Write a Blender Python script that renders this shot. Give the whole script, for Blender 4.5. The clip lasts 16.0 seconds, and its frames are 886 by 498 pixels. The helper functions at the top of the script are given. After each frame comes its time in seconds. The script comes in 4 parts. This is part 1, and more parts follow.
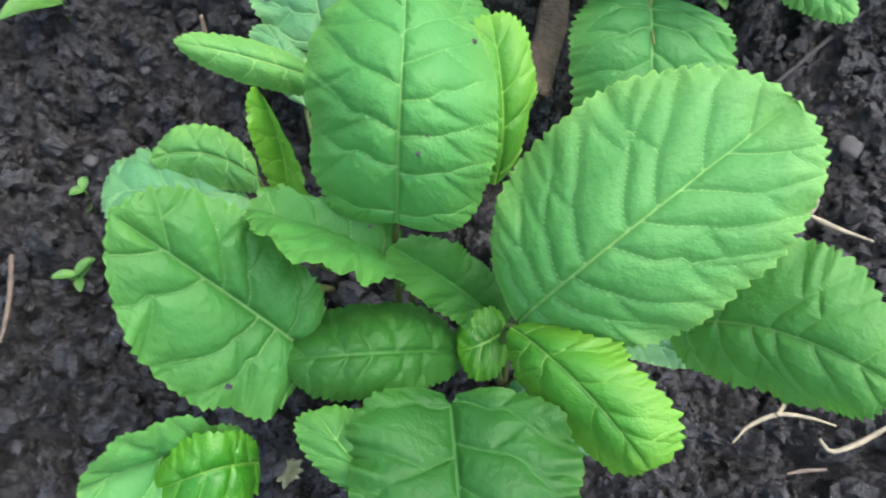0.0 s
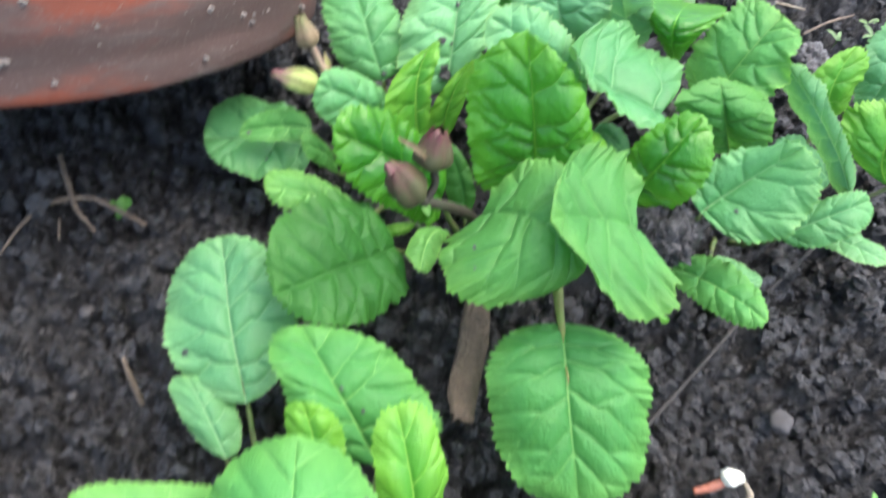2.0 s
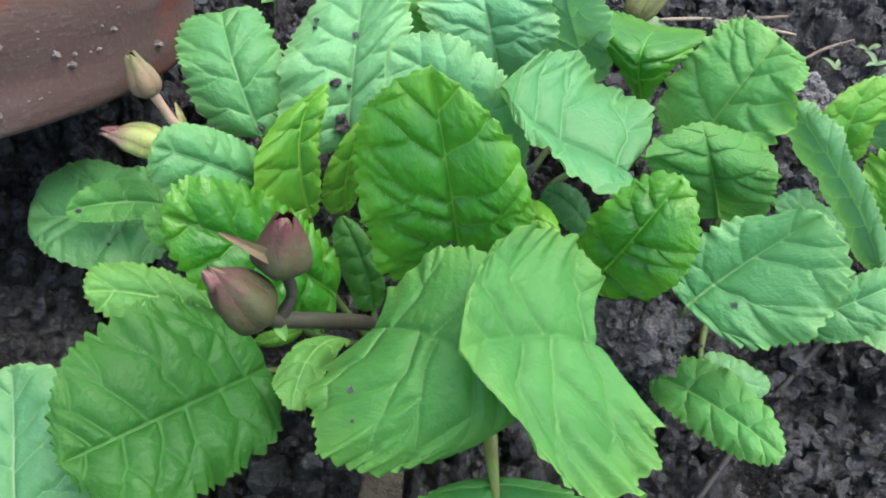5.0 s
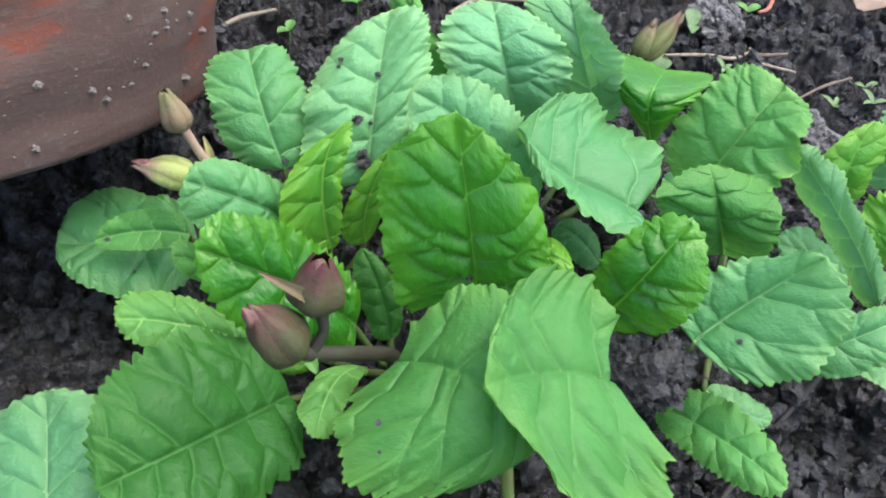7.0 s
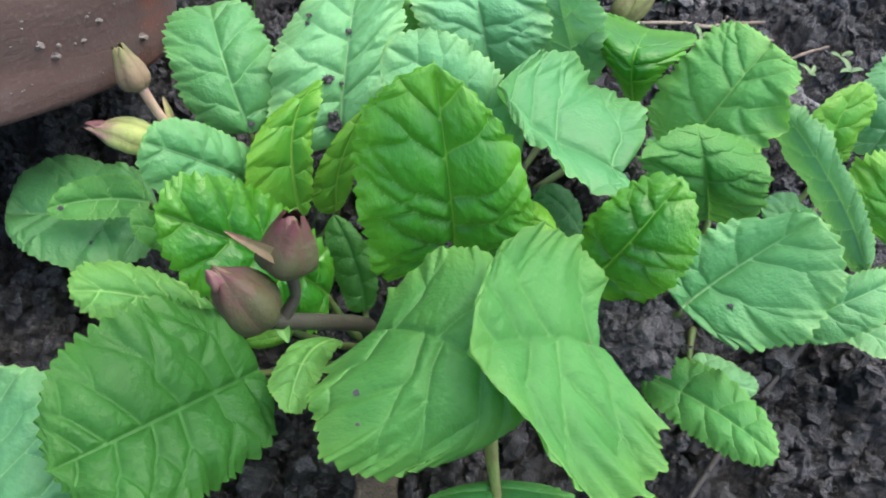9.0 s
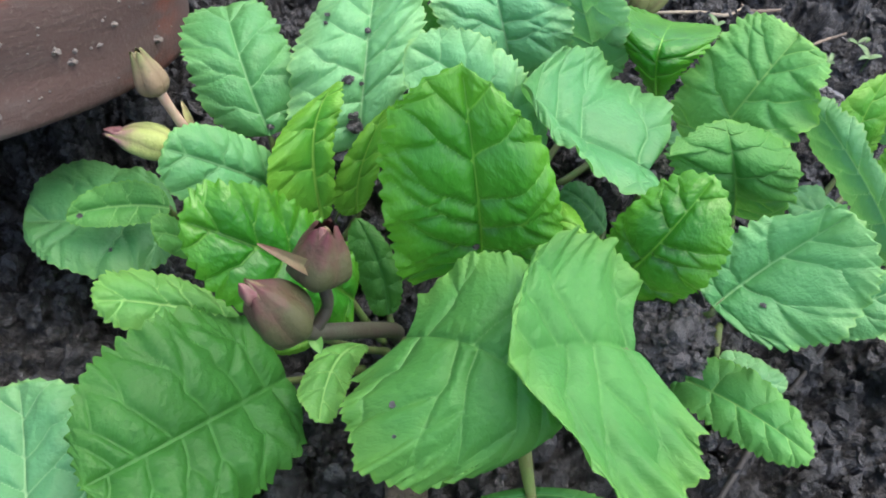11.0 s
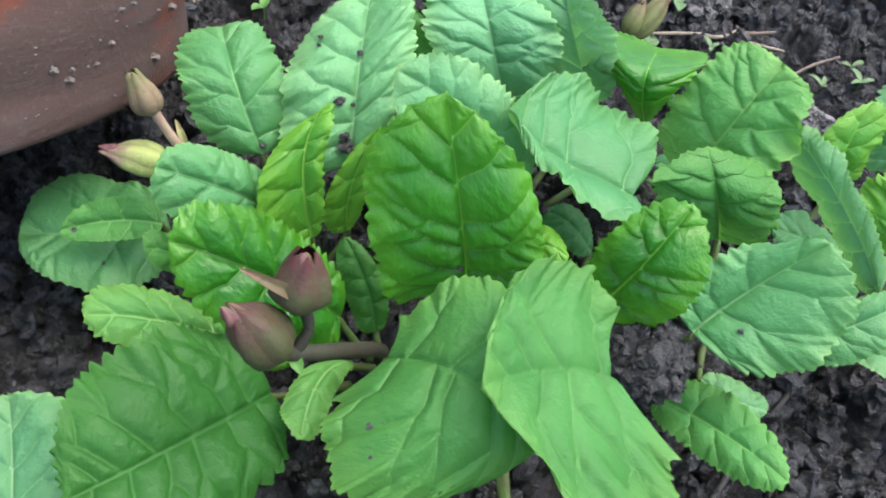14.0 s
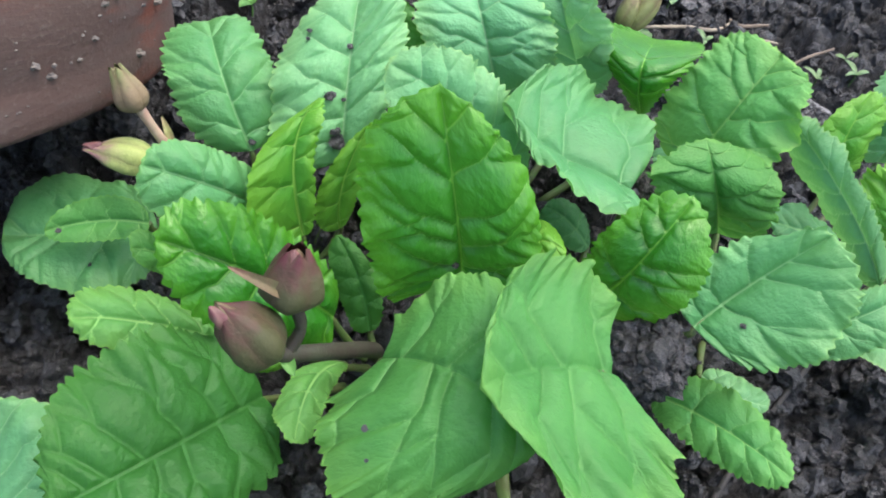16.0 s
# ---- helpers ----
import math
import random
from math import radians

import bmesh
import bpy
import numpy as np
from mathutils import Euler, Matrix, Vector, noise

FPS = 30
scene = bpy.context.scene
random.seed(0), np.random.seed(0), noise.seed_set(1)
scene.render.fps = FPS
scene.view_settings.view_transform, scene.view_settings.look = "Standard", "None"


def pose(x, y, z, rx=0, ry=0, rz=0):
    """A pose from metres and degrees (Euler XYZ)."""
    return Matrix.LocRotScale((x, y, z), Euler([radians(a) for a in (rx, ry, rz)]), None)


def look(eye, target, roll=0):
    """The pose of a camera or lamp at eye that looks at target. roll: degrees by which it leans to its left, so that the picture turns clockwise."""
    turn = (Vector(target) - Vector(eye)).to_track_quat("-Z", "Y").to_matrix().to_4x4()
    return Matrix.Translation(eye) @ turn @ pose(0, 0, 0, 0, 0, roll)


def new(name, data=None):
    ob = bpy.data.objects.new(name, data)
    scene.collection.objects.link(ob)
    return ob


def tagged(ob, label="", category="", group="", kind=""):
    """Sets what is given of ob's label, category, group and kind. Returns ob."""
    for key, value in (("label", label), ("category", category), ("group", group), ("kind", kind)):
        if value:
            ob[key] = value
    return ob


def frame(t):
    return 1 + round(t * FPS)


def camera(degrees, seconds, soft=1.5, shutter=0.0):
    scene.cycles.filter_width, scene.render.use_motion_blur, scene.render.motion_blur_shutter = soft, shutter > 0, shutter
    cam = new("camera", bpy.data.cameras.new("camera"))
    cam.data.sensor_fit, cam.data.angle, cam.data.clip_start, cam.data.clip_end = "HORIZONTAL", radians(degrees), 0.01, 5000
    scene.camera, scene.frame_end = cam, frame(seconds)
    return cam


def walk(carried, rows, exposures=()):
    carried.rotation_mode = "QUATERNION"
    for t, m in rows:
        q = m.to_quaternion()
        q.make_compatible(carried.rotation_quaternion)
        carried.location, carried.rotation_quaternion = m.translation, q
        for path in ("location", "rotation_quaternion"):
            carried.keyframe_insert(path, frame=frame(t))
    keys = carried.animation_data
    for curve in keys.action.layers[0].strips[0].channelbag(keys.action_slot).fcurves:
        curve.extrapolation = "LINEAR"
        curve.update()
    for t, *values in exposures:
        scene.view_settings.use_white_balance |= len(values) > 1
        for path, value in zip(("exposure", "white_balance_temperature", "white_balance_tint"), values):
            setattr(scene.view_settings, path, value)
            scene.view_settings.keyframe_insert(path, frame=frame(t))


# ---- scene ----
cam = camera(59.8, 16.0, soft=1.75, shutter=0.5)
PATH = [
    (0.0, pose(-0.0978, -0.2696, 0.2855, 25.75, -5.11, 0.9)),
    (0.5, pose(-0.0977, -0.2685, 0.2872, 25.95, -3.78, 2.53)),
    (1.0, pose(-0.0964, -0.2571, 0.3096, 26.47, -6.56, 2.83)),
    (1.3, pose(-0.0888, -0.2500, 0.3150, 28.45, -7.75, 1.30)),
    (1.5, pose(-0.0872, -0.2419, 0.3142, 29.36, -7.75, 0.66)),
    (2.0, pose(-0.0777, -0.1916, 0.333, 33.79, -4.72, -2.69)),
    (2.3, pose(-0.0653, -0.1775, 0.3308, 36.20, -3.40, -4.90)),
    (2.5, pose(-0.057, -0.1646, 0.3305, 37.26, -4.0, -3.67)),
    (2.8, pose(-0.0469, -0.1384, 0.3140, 38.98, -0.38, -2.71)),
    (3.0, pose(-0.0406, -0.1152, 0.3027, 38.79, 0.49, -4.28)),
    (3.2, pose(-0.0379, -0.1060, 0.2909, 39.12, -1.21, -3.33)),
    (3.5, pose(-0.0346, -0.1155, 0.2695, 37.88, -4.79, -3.07)),
    (4.0, pose(-0.0333, -0.1202, 0.2744, 37.19, -4.98, -4.5)),
    (4.5, pose(-0.0386, -0.1223, 0.2747, 36.73, -5.13, -4.76)),
    (4.7, pose(-0.0387, -0.123, 0.2745, 36.69, -4.55, -4.74)),
    (6.8, pose(-0.0486, -0.1281, 0.2856, 37.94, -5.09, -4.05)),
    (7.0, pose(-0.0482, -0.1243, 0.2859, 37.85, -5.47, -4.22)),
    (7.5, pose(-0.0481, -0.123, 0.2794, 38.12, -5.29, -5.18)),
    (8.0, pose(-0.0475, -0.1226, 0.2721, 37.62, -5.73, -5.49)),
    (8.5, pose(-0.0472, -0.1241, 0.274, 37.04, -6.35, -5.9)),
    (9.0, pose(-0.0493, -0.1214, 0.2716, 36.95, -6.94, -6.07)),
    (9.5, pose(-0.0552, -0.1177, 0.2659, 36.57, -6.98, -6.65)),
    (10.0, pose(-0.0539, -0.1168, 0.2694, 36.28, -6.32, -6.83)),
    (10.2, pose(-0.0562, -0.115, 0.2695, 36.26, -6.31, -6.72)),
    (12.3, pose(-0.0542, -0.1153, 0.274, 36.22, -5.88, -6.58)),
    (12.5, pose(-0.0571, -0.1145, 0.2746, 36.41, -6.06, -6.62)),
    (13.0, pose(-0.0558, -0.1174, 0.2736, 36.43, -5.98, -6.57)),
    (13.5, pose(-0.0522, -0.1165, 0.2763, 36.46, -6.29, -5.96)),
    (14.0, pose(-0.0507, -0.1146, 0.2773, 36.58, -6.62, -5.68)),
    (14.5, pose(-0.0451, -0.1134, 0.2772, 36.57, -6.78, -5.89)),
    (15.0, pose(-0.0482, -0.1133, 0.2747, 36.69, -6.88, -6.2)),
    (15.5, pose(-0.0542, -0.1138, 0.2747, 36.65, -7.13, -6.06)),
    (16.0, pose(-0.0506, -0.1121, 0.2721, 36.69, -6.66, -6.57)),
]
walk(cam, PATH, [(0.0, 1.92), (1.5, 1.97), (2.0, 2.22), (2.8, 2.10), (3.5, 1.90), (16.0, 1.87)])

# ---- light: an overcast day, a broad weak sun behind thin cloud ----
SUN_ELEVATION, SUN_AZIMUTH = 70.0, 75.0      # azimuth from +y towards +x
world = bpy.data.worlds.new("overcast_sky")
scene.world = world
world.use_nodes = True
wn = world.node_tree.nodes
sky = wn.new("ShaderNodeTexSky")
sky.sky_type = "NISHITA"
sky.sun_disc = False
sky.sun_elevation = radians(SUN_ELEVATION)
sky.sun_rotation = radians(SUN_AZIMUTH)
sky.dust_density = 4.0
sky.air_density = 1.0
sky.ozone_density = 0.6
world.node_tree.links.new(sky.outputs["Color"], wn["Background"].inputs["Color"])
wn["Background"].inputs["Strength"].default_value = 0.15
sun_data = bpy.data.lights.new("sun", "SUN")
sun_data.energy = 0.8
sun_data.angle = radians(80)
sun_data.color = (1.0, 0.97, 0.92)
sun = new("sun", sun_data)
sun_dir = Vector((math.sin(radians(SUN_AZIMUTH)) * math.cos(radians(SUN_ELEVATION)),
                  math.cos(radians(SUN_AZIMUTH)) * math.cos(radians(SUN_ELEVATION)),
                  math.sin(radians(SUN_ELEVATION))))
sun.matrix_world = look(sun_dir * 20, (0, 0, 0))


# ---- materials ----
class Nodes:
    """A small writer of node trees."""

    def __init__(self, name, roughness=0.6):
        self.mat = bpy.data.materials.new(name)
        self.mat.use_nodes = True
        self.tree = self.mat.node_tree
        self.bsdf = self.tree.nodes["Principled BSDF"]
        self.bsdf.inputs["Roughness"].default_value = roughness
        self.out = self.tree.nodes["Material Output"]

    def node(self, kind, **values):
        n = self.tree.nodes.new(kind)
        for key, value in values.items():
            n.inputs[key].default_value = value
        return n

    def link(self, a, b):
        self.tree.links.new(a, b)

    def math(self, op, a, b=None, c=None, clamp=False):
        n = self.tree.nodes.new("ShaderNodeMath")
        n.operation = op
        n.use_clamp = clamp
        for i, v in enumerate((a, b, c)):
            if v is None:
                continue
            if isinstance(v, (int, float)):
                n.inputs[i].default_value = v
            else:
                self.link(v, n.inputs[i])
        return n.outputs[0]

    def step(self, value, low, high):
        n = self.tree.nodes.new("ShaderNodeMapRange")
        n.interpolation_type = "SMOOTHSTEP"
        self.link(value, n.inputs["Value"])
        n.inputs["From Min"].default_value = low
        n.inputs["From Max"].default_value = high
        return n.outputs["Result"]

    def noise(self, where, scale, detail=3.0, rough=0.55, out="Fac"):
        n = self.node("ShaderNodeTexNoise", Scale=scale, Detail=detail, Roughness=rough)
        if where is not None:
            self.link(where, n.inputs["Vector"])
        return n.outputs[out]

    def mix(self, fac, a, b, mode="MIX"):
        n = self.tree.nodes.new("ShaderNodeMix")
        n.data_type = "RGBA"
        n.blend_type = mode
        for socket, v in ((n.inputs[0], fac), (n.inputs[6], a), (n.inputs[7], b)):
            if isinstance(v, tuple):
                socket.default_value = (*v, 1.0)
            elif isinstance(v, (int, float)):
                socket.default_value = v
            else:
                self.link(v, socket)
        return n.outputs[2]

    def bump(self, height, strength, distance, normal=None):
        n = self.node("ShaderNodeBump", Strength=strength, Distance=distance)
        self.link(height, n.inputs["Height"])
        if normal is not None:
            self.link(normal, n.inputs["Normal"])
        return n.outputs["Normal"]

    def coords(self):
        return self.tree.nodes.new("ShaderNodeTexCoord").outputs["Object"]


def leaf_material(name, blade, dark, vein, gloss, waxy, rim=0.25):
    """Leaf blade: forking pale veins, a fine net, blotches and a lime margin by the leaf's own measures; translucent, slightly waxy."""
    m = Nodes(name, gloss)

    def read(key):
        n = m.tree.nodes.new("ShaderNodeAttribute")
        n.attribute_name = key
        sep = m.tree.nodes.new("ShaderNodeSeparateXYZ")
        m.link(n.outputs["Vector"], sep.inputs[0])
        return n.outputs["Vector"], sep.outputs

    at, _ = read("flat")
    _, (dist, power, _) = read("veins")
    _, (spare, _, _) = read("rim")
    rnd = m.tree.nodes.new("ShaderNodeObjectInfo").outputs["Random"]
    # veins: a pale thread, wider where the vein is strong
    width = m.math("MULTIPLY_ADD", power, 0.42, 0.05)
    line = m.math("SUBTRACT", 1.0, m.math("DIVIDE", dist, width), clamp=True)
    line = m.step(line, 0.0, 0.7)
    seen = m.math("MULTIPLY", m.step(power, 0.05, 1.1), 0.85)
    net = m.node("ShaderNodeTexVoronoi", Scale=430.0, Randomness=1.0)
    net.feature = "DISTANCE_TO_EDGE"
    m.link(at, net.inputs["Vector"])
    mesh = m.math("SUBTRACT", 1.0, m.step(net.outputs["Distance"], 0.0, 0.10))
    fine = m.node("ShaderNodeTexVoronoi", Scale=900.0, Randomness=1.0)
    m.link(at, fine.inputs["Vector"])
    # colour: blade, blotches, lime margin, veins
    patch = m.step(m.noise(at, 45, 3.0), 0.30, 0.72)
    col = m.mix(patch, blade, dark)
    col = m.mix(m.math("MULTIPLY", rnd, 0.30), col, tuple(c * k for c, k in zip(blade, (1.30, 1.05, 0.75))))
    lime = (blade[0] * 2.2, blade[1] * 1.28, blade[2] * 1.0)
    inset = m.math("ADD", spare, m.math("MULTIPLY_ADD", m.noise(at, 90, 2.0), 0.010, -0.005))
    col = m.mix(m.math("MULTIPLY", m.math("SUBTRACT", 1.0, m.step(inset, 0.0, 0.012)), rim), col, lime)
    yellow = m.step(m.noise(at, 110, 3.0, 0.6), 0.54, 0.75)
    col = m.mix(m.math("MULTIPLY", yellow, 0.16), col, tuple(min(1.0, c * k) for c, k in zip(blade, (1.8, 1.15, 0.8))))
    mottle = m.noise(at, 420, 4.0, 0.65)
    col = m.mix(m.math("MULTIPLY", m.step(mottle, 0.42, 0.75), 0.16), col, tuple(c * 0.6 for c in dark))
    col = m.mix(m.math("MULTIPLY", mesh, 0.02), col, vein)
    col = m.mix(m.math("MULTIPLY", line, seen), col, vein)
    edge = m.math("SUBTRACT", 1.0, m.step(spare, 0.0, 0.0011))
    col = m.mix(m.math("MULTIPLY", edge, 0.55), col, tuple(min(1.0, c * k) for c, k in zip(blade, (2.1, 1.3, 0.9))))
    speck = m.step(m.noise(at, 300, 2.0), 0.72, 0.77)
    col = m.mix(m.math("MULTIPLY", speck, 0.18), col, (0.06, 0.05, 0.03))
    m.link(col, m.bsdf.inputs["Base Color"])
    m.bsdf.inputs["Specular IOR Level"].default_value = waxy
    rough = m.math("MULTIPLY_ADD", m.noise(at, 160, 3.0), 0.24, gloss - 0.11)
    m.link(rough, m.bsdf.inputs["Roughness"])
    h = m.math("ADD", m.math("MULTIPLY", line, -0.9), m.math("MULTIPLY", mesh, -0.12))
    h = m.math("ADD", h, m.math("MULTIPLY", fine.outputs["Distance"], -0.5))
    h = m.math("ADD", h, m.math("MULTIPLY", m.noise(at, 520, 4.0, 0.6), 0.7))
    normal = m.bump(h, 0.42, 0.0006)
    m.link(normal, m.bsdf.inputs["Normal"])
    thru = m.node("ShaderNodeBsdfTranslucent")
    m.link(m.mix(0.4, col, (0.16, 0.46, 0.05)), thru.inputs["Color"])
    m.link(normal, thru.inputs["Normal"])
    both = m.tree.nodes.new("ShaderNodeMixShader")
    both.inputs[0].default_value = 0.33
    m.link(m.bsdf.outputs[0], both.inputs[1])
    m.link(thru.outputs[0], both.inputs[2])
    m.link(both.outputs[0], m.out.inputs["Surface"])
    return m.mat


LEAF = {
    "green": leaf_material("leaf_green", (0.052, 0.218, 0.046), (0.032, 0.158, 0.031), (0.175, 0.380, 0.104), 0.54, 0.34),
    "mid": leaf_material("leaf_mid", (0.066, 0.265, 0.067), (0.041, 0.200, 0.044), (0.206, 0.450, 0.128), 0.54, 0.34, 0.35),
    "soft": leaf_material("leaf_soft", (0.060, 0.228, 0.053), (0.039, 0.176, 0.037), (0.118, 0.300, 0.087), 0.58, 0.34, 0.35),
    "light": leaf_material("leaf_light", (0.091, 0.300, 0.079), (0.060, 0.238, 0.055), (0.258, 0.500, 0.151), 0.54, 0.34, 0.3),
    "bright": leaf_material("leaf_young", (0.068, 0.272, 0.030), (0.041, 0.208, 0.019), (0.237, 0.470, 0.081), 0.46, 0.4, 0.6),
    "lush": leaf_material("leaf_lush", (0.035, 0.208, 0.017), (0.019, 0.140, 0.009), (0.175, 0.420, 0.058), 0.34, 0.5, 0.8),
    "pale": leaf_material("leaf_waxy", (0.103, 0.312, 0.136), (0.075, 0.252, 0.101), (0.236, 0.450, 0.217), 0.52, 0.42),
    # shaded copy of the green leaf: shade on low and front leaves put into the colour
    "dark": leaf_material("leaf_green_shaded", (0.026, 0.138, 0.023), (0.016, 0.096, 0.014), (0.046, 0.182, 0.036), 0.54, 0.34),
    # pale green of the back leaves, with the sky's sheen painted into the colour
    "sheen_pale": leaf_material("leaf_sky_sheen", (0.135, 0.385, 0.180), (0.100, 0.315, 0.138), (0.270, 0.510, 0.260), 0.52, 0.38),
    "cool": leaf_material("leaf_cool", (0.077, 0.275, 0.101), (0.049, 0.212, 0.072), (0.192, 0.420, 0.175), 0.50, 0.42),
    "deep": leaf_material("leaf_old", (0.049, 0.212, 0.083), (0.031, 0.155, 0.058), (0.129, 0.330, 0.114), 0.52, 0.42),
}


def soil_material(name, dark, light, grit_glint):
    m = Nodes(name, 0.8)
    at = m.coords()
    big = m.step(m.noise(at, 18, 4.0), 0.35, 0.7)
    mid = m.step(m.noise(at, 170, 6.0, 0.72), 0.40, 0.66)
    fine = m.noise(at, 900, 4.0, 0.7)
    col = m.mix(big, dark, tuple(c * 1.35 for c in dark))
    col = m.mix(m.math("MULTIPLY", mid, 0.62), col, light)
    island = m.tree.nodes.new("ShaderNodeNewGeometry").outputs["Random Per Island"]
    col = m.mix(m.math("MULTIPLY", m.step(island, 0.5, 1.0), 0.35), col, tuple(c * 1.3 for c in light))
    # light grit and the soil's glints, both painted as bright specks of colour
    col = m.mix(m.math("MULTIPLY", m.step(m.noise(at, 420, 2.0), 0.66, 0.74), 0.5), col, grit_glint)
    col = m.mix(m.math("MULTIPLY", m.step(fine, 0.55, 0.8), 0.35), col, tuple(c * 2.1 for c in light))
    m.link(col, m.bsdf.inputs["Base Color"])
    m.link(m.math("MULTIPLY_ADD", mid, 0.45, 0.30), m.bsdf.inputs["Roughness"])
    m.bsdf.inputs["Specular IOR Level"].default_value = 0.5
    n = m.bump(fine, 1.0, 0.0022)
    n = m.bump(m.noise(at, 240, 4.0, 0.65), 0.8, 0.004, n)
    m.link(n, m.bsdf.inputs["Normal"])
    return m.mat


GREY_SOIL = soil_material("dry_soil", (0.060, 0.058, 0.060), (0.24, 0.235, 0.24), (0.34, 0.34, 0.36))
SOIL = soil_material("soil", (0.0068, 0.0068, 0.0073), (0.082, 0.083, 0.090), (0.24, 0.24, 0.27))


def plain_material(name, a, b, scale, rough, bump=0.3, depth=0.0006, spec=0.4, thru=0.0):
    """Two-tone organic surface with grain."""
    m = Nodes(name, rough)
    at = m.coords()
    f = m.noise(at, scale, 4.0, 0.6)
    col = m.mix(m.step(f, 0.3, 0.7), a, b)
    g = m.noise(at, scale * 6, 3.0, 0.6)
    col = m.mix(m.math("MULTIPLY", m.step(g, 0.5, 0.8), 0.3), col, tuple(c * 0.6 for c in a))
    m.link(col, m.bsdf.inputs["Base Color"])
    m.bsdf.inputs["Specular IOR Level"].default_value = spec
    m.link(m.bump(g, bump, depth), m.bsdf.inputs["Normal"])
    if thru:
        t = m.node("ShaderNodeBsdfTranslucent")
        m.link(col, t.inputs["Color"])
        mix = m.tree.nodes.new("ShaderNodeMixShader")
        mix.inputs[0].default_value = thru
        m.link(m.bsdf.outputs[0], mix.inputs[1])
        m.link(t.outputs[0], mix.inputs[2])
        m.link(mix.outputs[0], m.out.inputs["Surface"])
    return m.mat


def terracotta_material():
    """Fired clay, orange-red where bare, greyed by dried mud and algae in drawn-out patches."""
    m = Nodes("terracotta", 0.75)
    at = m.coords()
    flat = m.tree.nodes.new("ShaderNodeMapping")
    flat.inputs["Scale"].default_value = (1.0, 1.0, 3.4)
    m.link(at, flat.inputs["Vector"])
    big = m.noise(flat.outputs[0], 13, 5.0, 0.62)
    col = m.mix(m.step(big, 0.35, 0.55), (0.150, 0.040, 0.022), (0.070, 0.043, 0.037))
    film = m.noise(flat.outputs[0], 34, 6.0, 0.7)
    col = m.mix(m.math("MULTIPLY", m.step(film, 0.45, 0.66), 0.75), col, (0.084, 0.066, 0.060))
    stain = m.noise(flat.outputs[0], 7, 3.0, 0.6)
    col = m.mix(m.math("MULTIPLY", m.step(stain, 0.47, 0.66), 0.6), col, (0.055, 0.038, 0.033))
    grain = m.noise(at, 520, 4.0, 0.65)
    col = m.mix(m.math("MULTIPLY", m.step(grain, 0.52, 0.75), 0.4), col, (0.125, 0.10, 0.09))
    m.link(col, m.bsdf.inputs["Base Color"])
    m.bsdf.inputs["Specular IOR Level"].default_value = 0.25
    m.link(m.math("MULTIPLY_ADD", film, 0.4, 0.62), m.bsdf.inputs["Roughness"])
    n = m.bump(grain, 0.45, 0.0009)
    n = m.bump(film, 0.35, 0.0025, n)
    m.link(n, m.bsdf.inputs["Normal"])
    return m.mat


TERRACOTTA = terracotta_material()
CRUST = plain_material("dried_soil", (0.16, 0.14, 0.125), (0.085, 0.075, 0.07), 300, 0.9)
WOOD = plain_material("weathered_wood", (0.125, 0.095, 0.068), (0.060, 0.045, 0.035), 90, 0.85, 0.9, 0.003)
TWIG = plain_material("dry_twig", (0.15, 0.115, 0.085), (0.075, 0.058, 0.045), 220, 0.8, 0.4)
STRAW = plain_material("straw", (0.235, 0.20, 0.15), (0.14, 0.12, 0.09), 160, 0.7)
DARK_STEM = plain_material("dark_stem", (0.020, 0.018, 0.018), (0.012, 0.011, 0.011), 200, 0.7)
ROOT = plain_material("pale_root", (0.25, 0.22, 0.15), (0.15, 0.135, 0.09), 200, 0.6)
WHITE = plain_material("white_shoot", (0.72, 0.73, 0.66), (0.58, 0.58, 0.48), 200, 0.5)
RED_STEM = plain_material("red_stem", (0.30, 0.10, 0.06), (0.20, 0.075, 0.05), 200, 0.5)
STALK = plain_material("flower_stalk", (0.036, 0.038, 0.024), (0.032, 0.025, 0.020), 180, 0.55)
LEAF_STALK = plain_material("leaf_stalk", (0.062, 0.115, 0.028), (0.070, 0.080, 0.028), 160, 0.5)
YELLOW_STALK = plain_material("yellow_leaf_stalk", (0.160, 0.215, 0.050), (0.150, 0.140, 0.045), 160, 0.5)
PALE_STALK = plain_material("pale_flower_stalk", (0.36, 0.28, 0.20), (0.30, 0.17, 0.13), 180, 0.5)
PURPLE = plain_material("purple_bud", (0.110, 0.056, 0.036), (0.084, 0.084, 0.036), 110, 0.6, 0.45, 0.0008)
BUD_GREEN = plain_material("green_bud", (0.28, 0.34, 0.10), (0.25, 0.19, 0.11), 150, 0.5, 0.6, 0.001, thru=0.15)
PETAL = plain_material("purple_petal", (0.125, 0.038, 0.046), (0.11, 0.062, 0.05), 160, 0.5)
WEED = plain_material("seedling_green", (0.10, 0.26, 0.05), (0.07, 0.19, 0.04), 200, 0.5, thru=0.25)
STONE = plain_material("grey_stone", (0.050, 0.048, 0.050), (0.026, 0.025, 0.026), 90, 0.7)
DRY_LEAF = plain_material("dry_leaf", (0.33, 0.24, 0.18), (0.24, 0.17, 0.13), 120, 0.7, thru=0.1)
BUD_DRY = plain_material("dry_bud", (0.24, 0.24, 0.10), (0.34, 0.22, 0.17), 130, 0.6, thru=0.1)
BUD_BROWN = plain_material("brown_bud", (0.125, 0.145, 0.050), (0.125, 0.065, 0.048), 150, 0.5, thru=0.1)
WEED_PALE = plain_material("pale_seedling", (0.12, 0.21, 0.085), (0.08, 0.15, 0.055), 200, 0.5, thru=0.2)
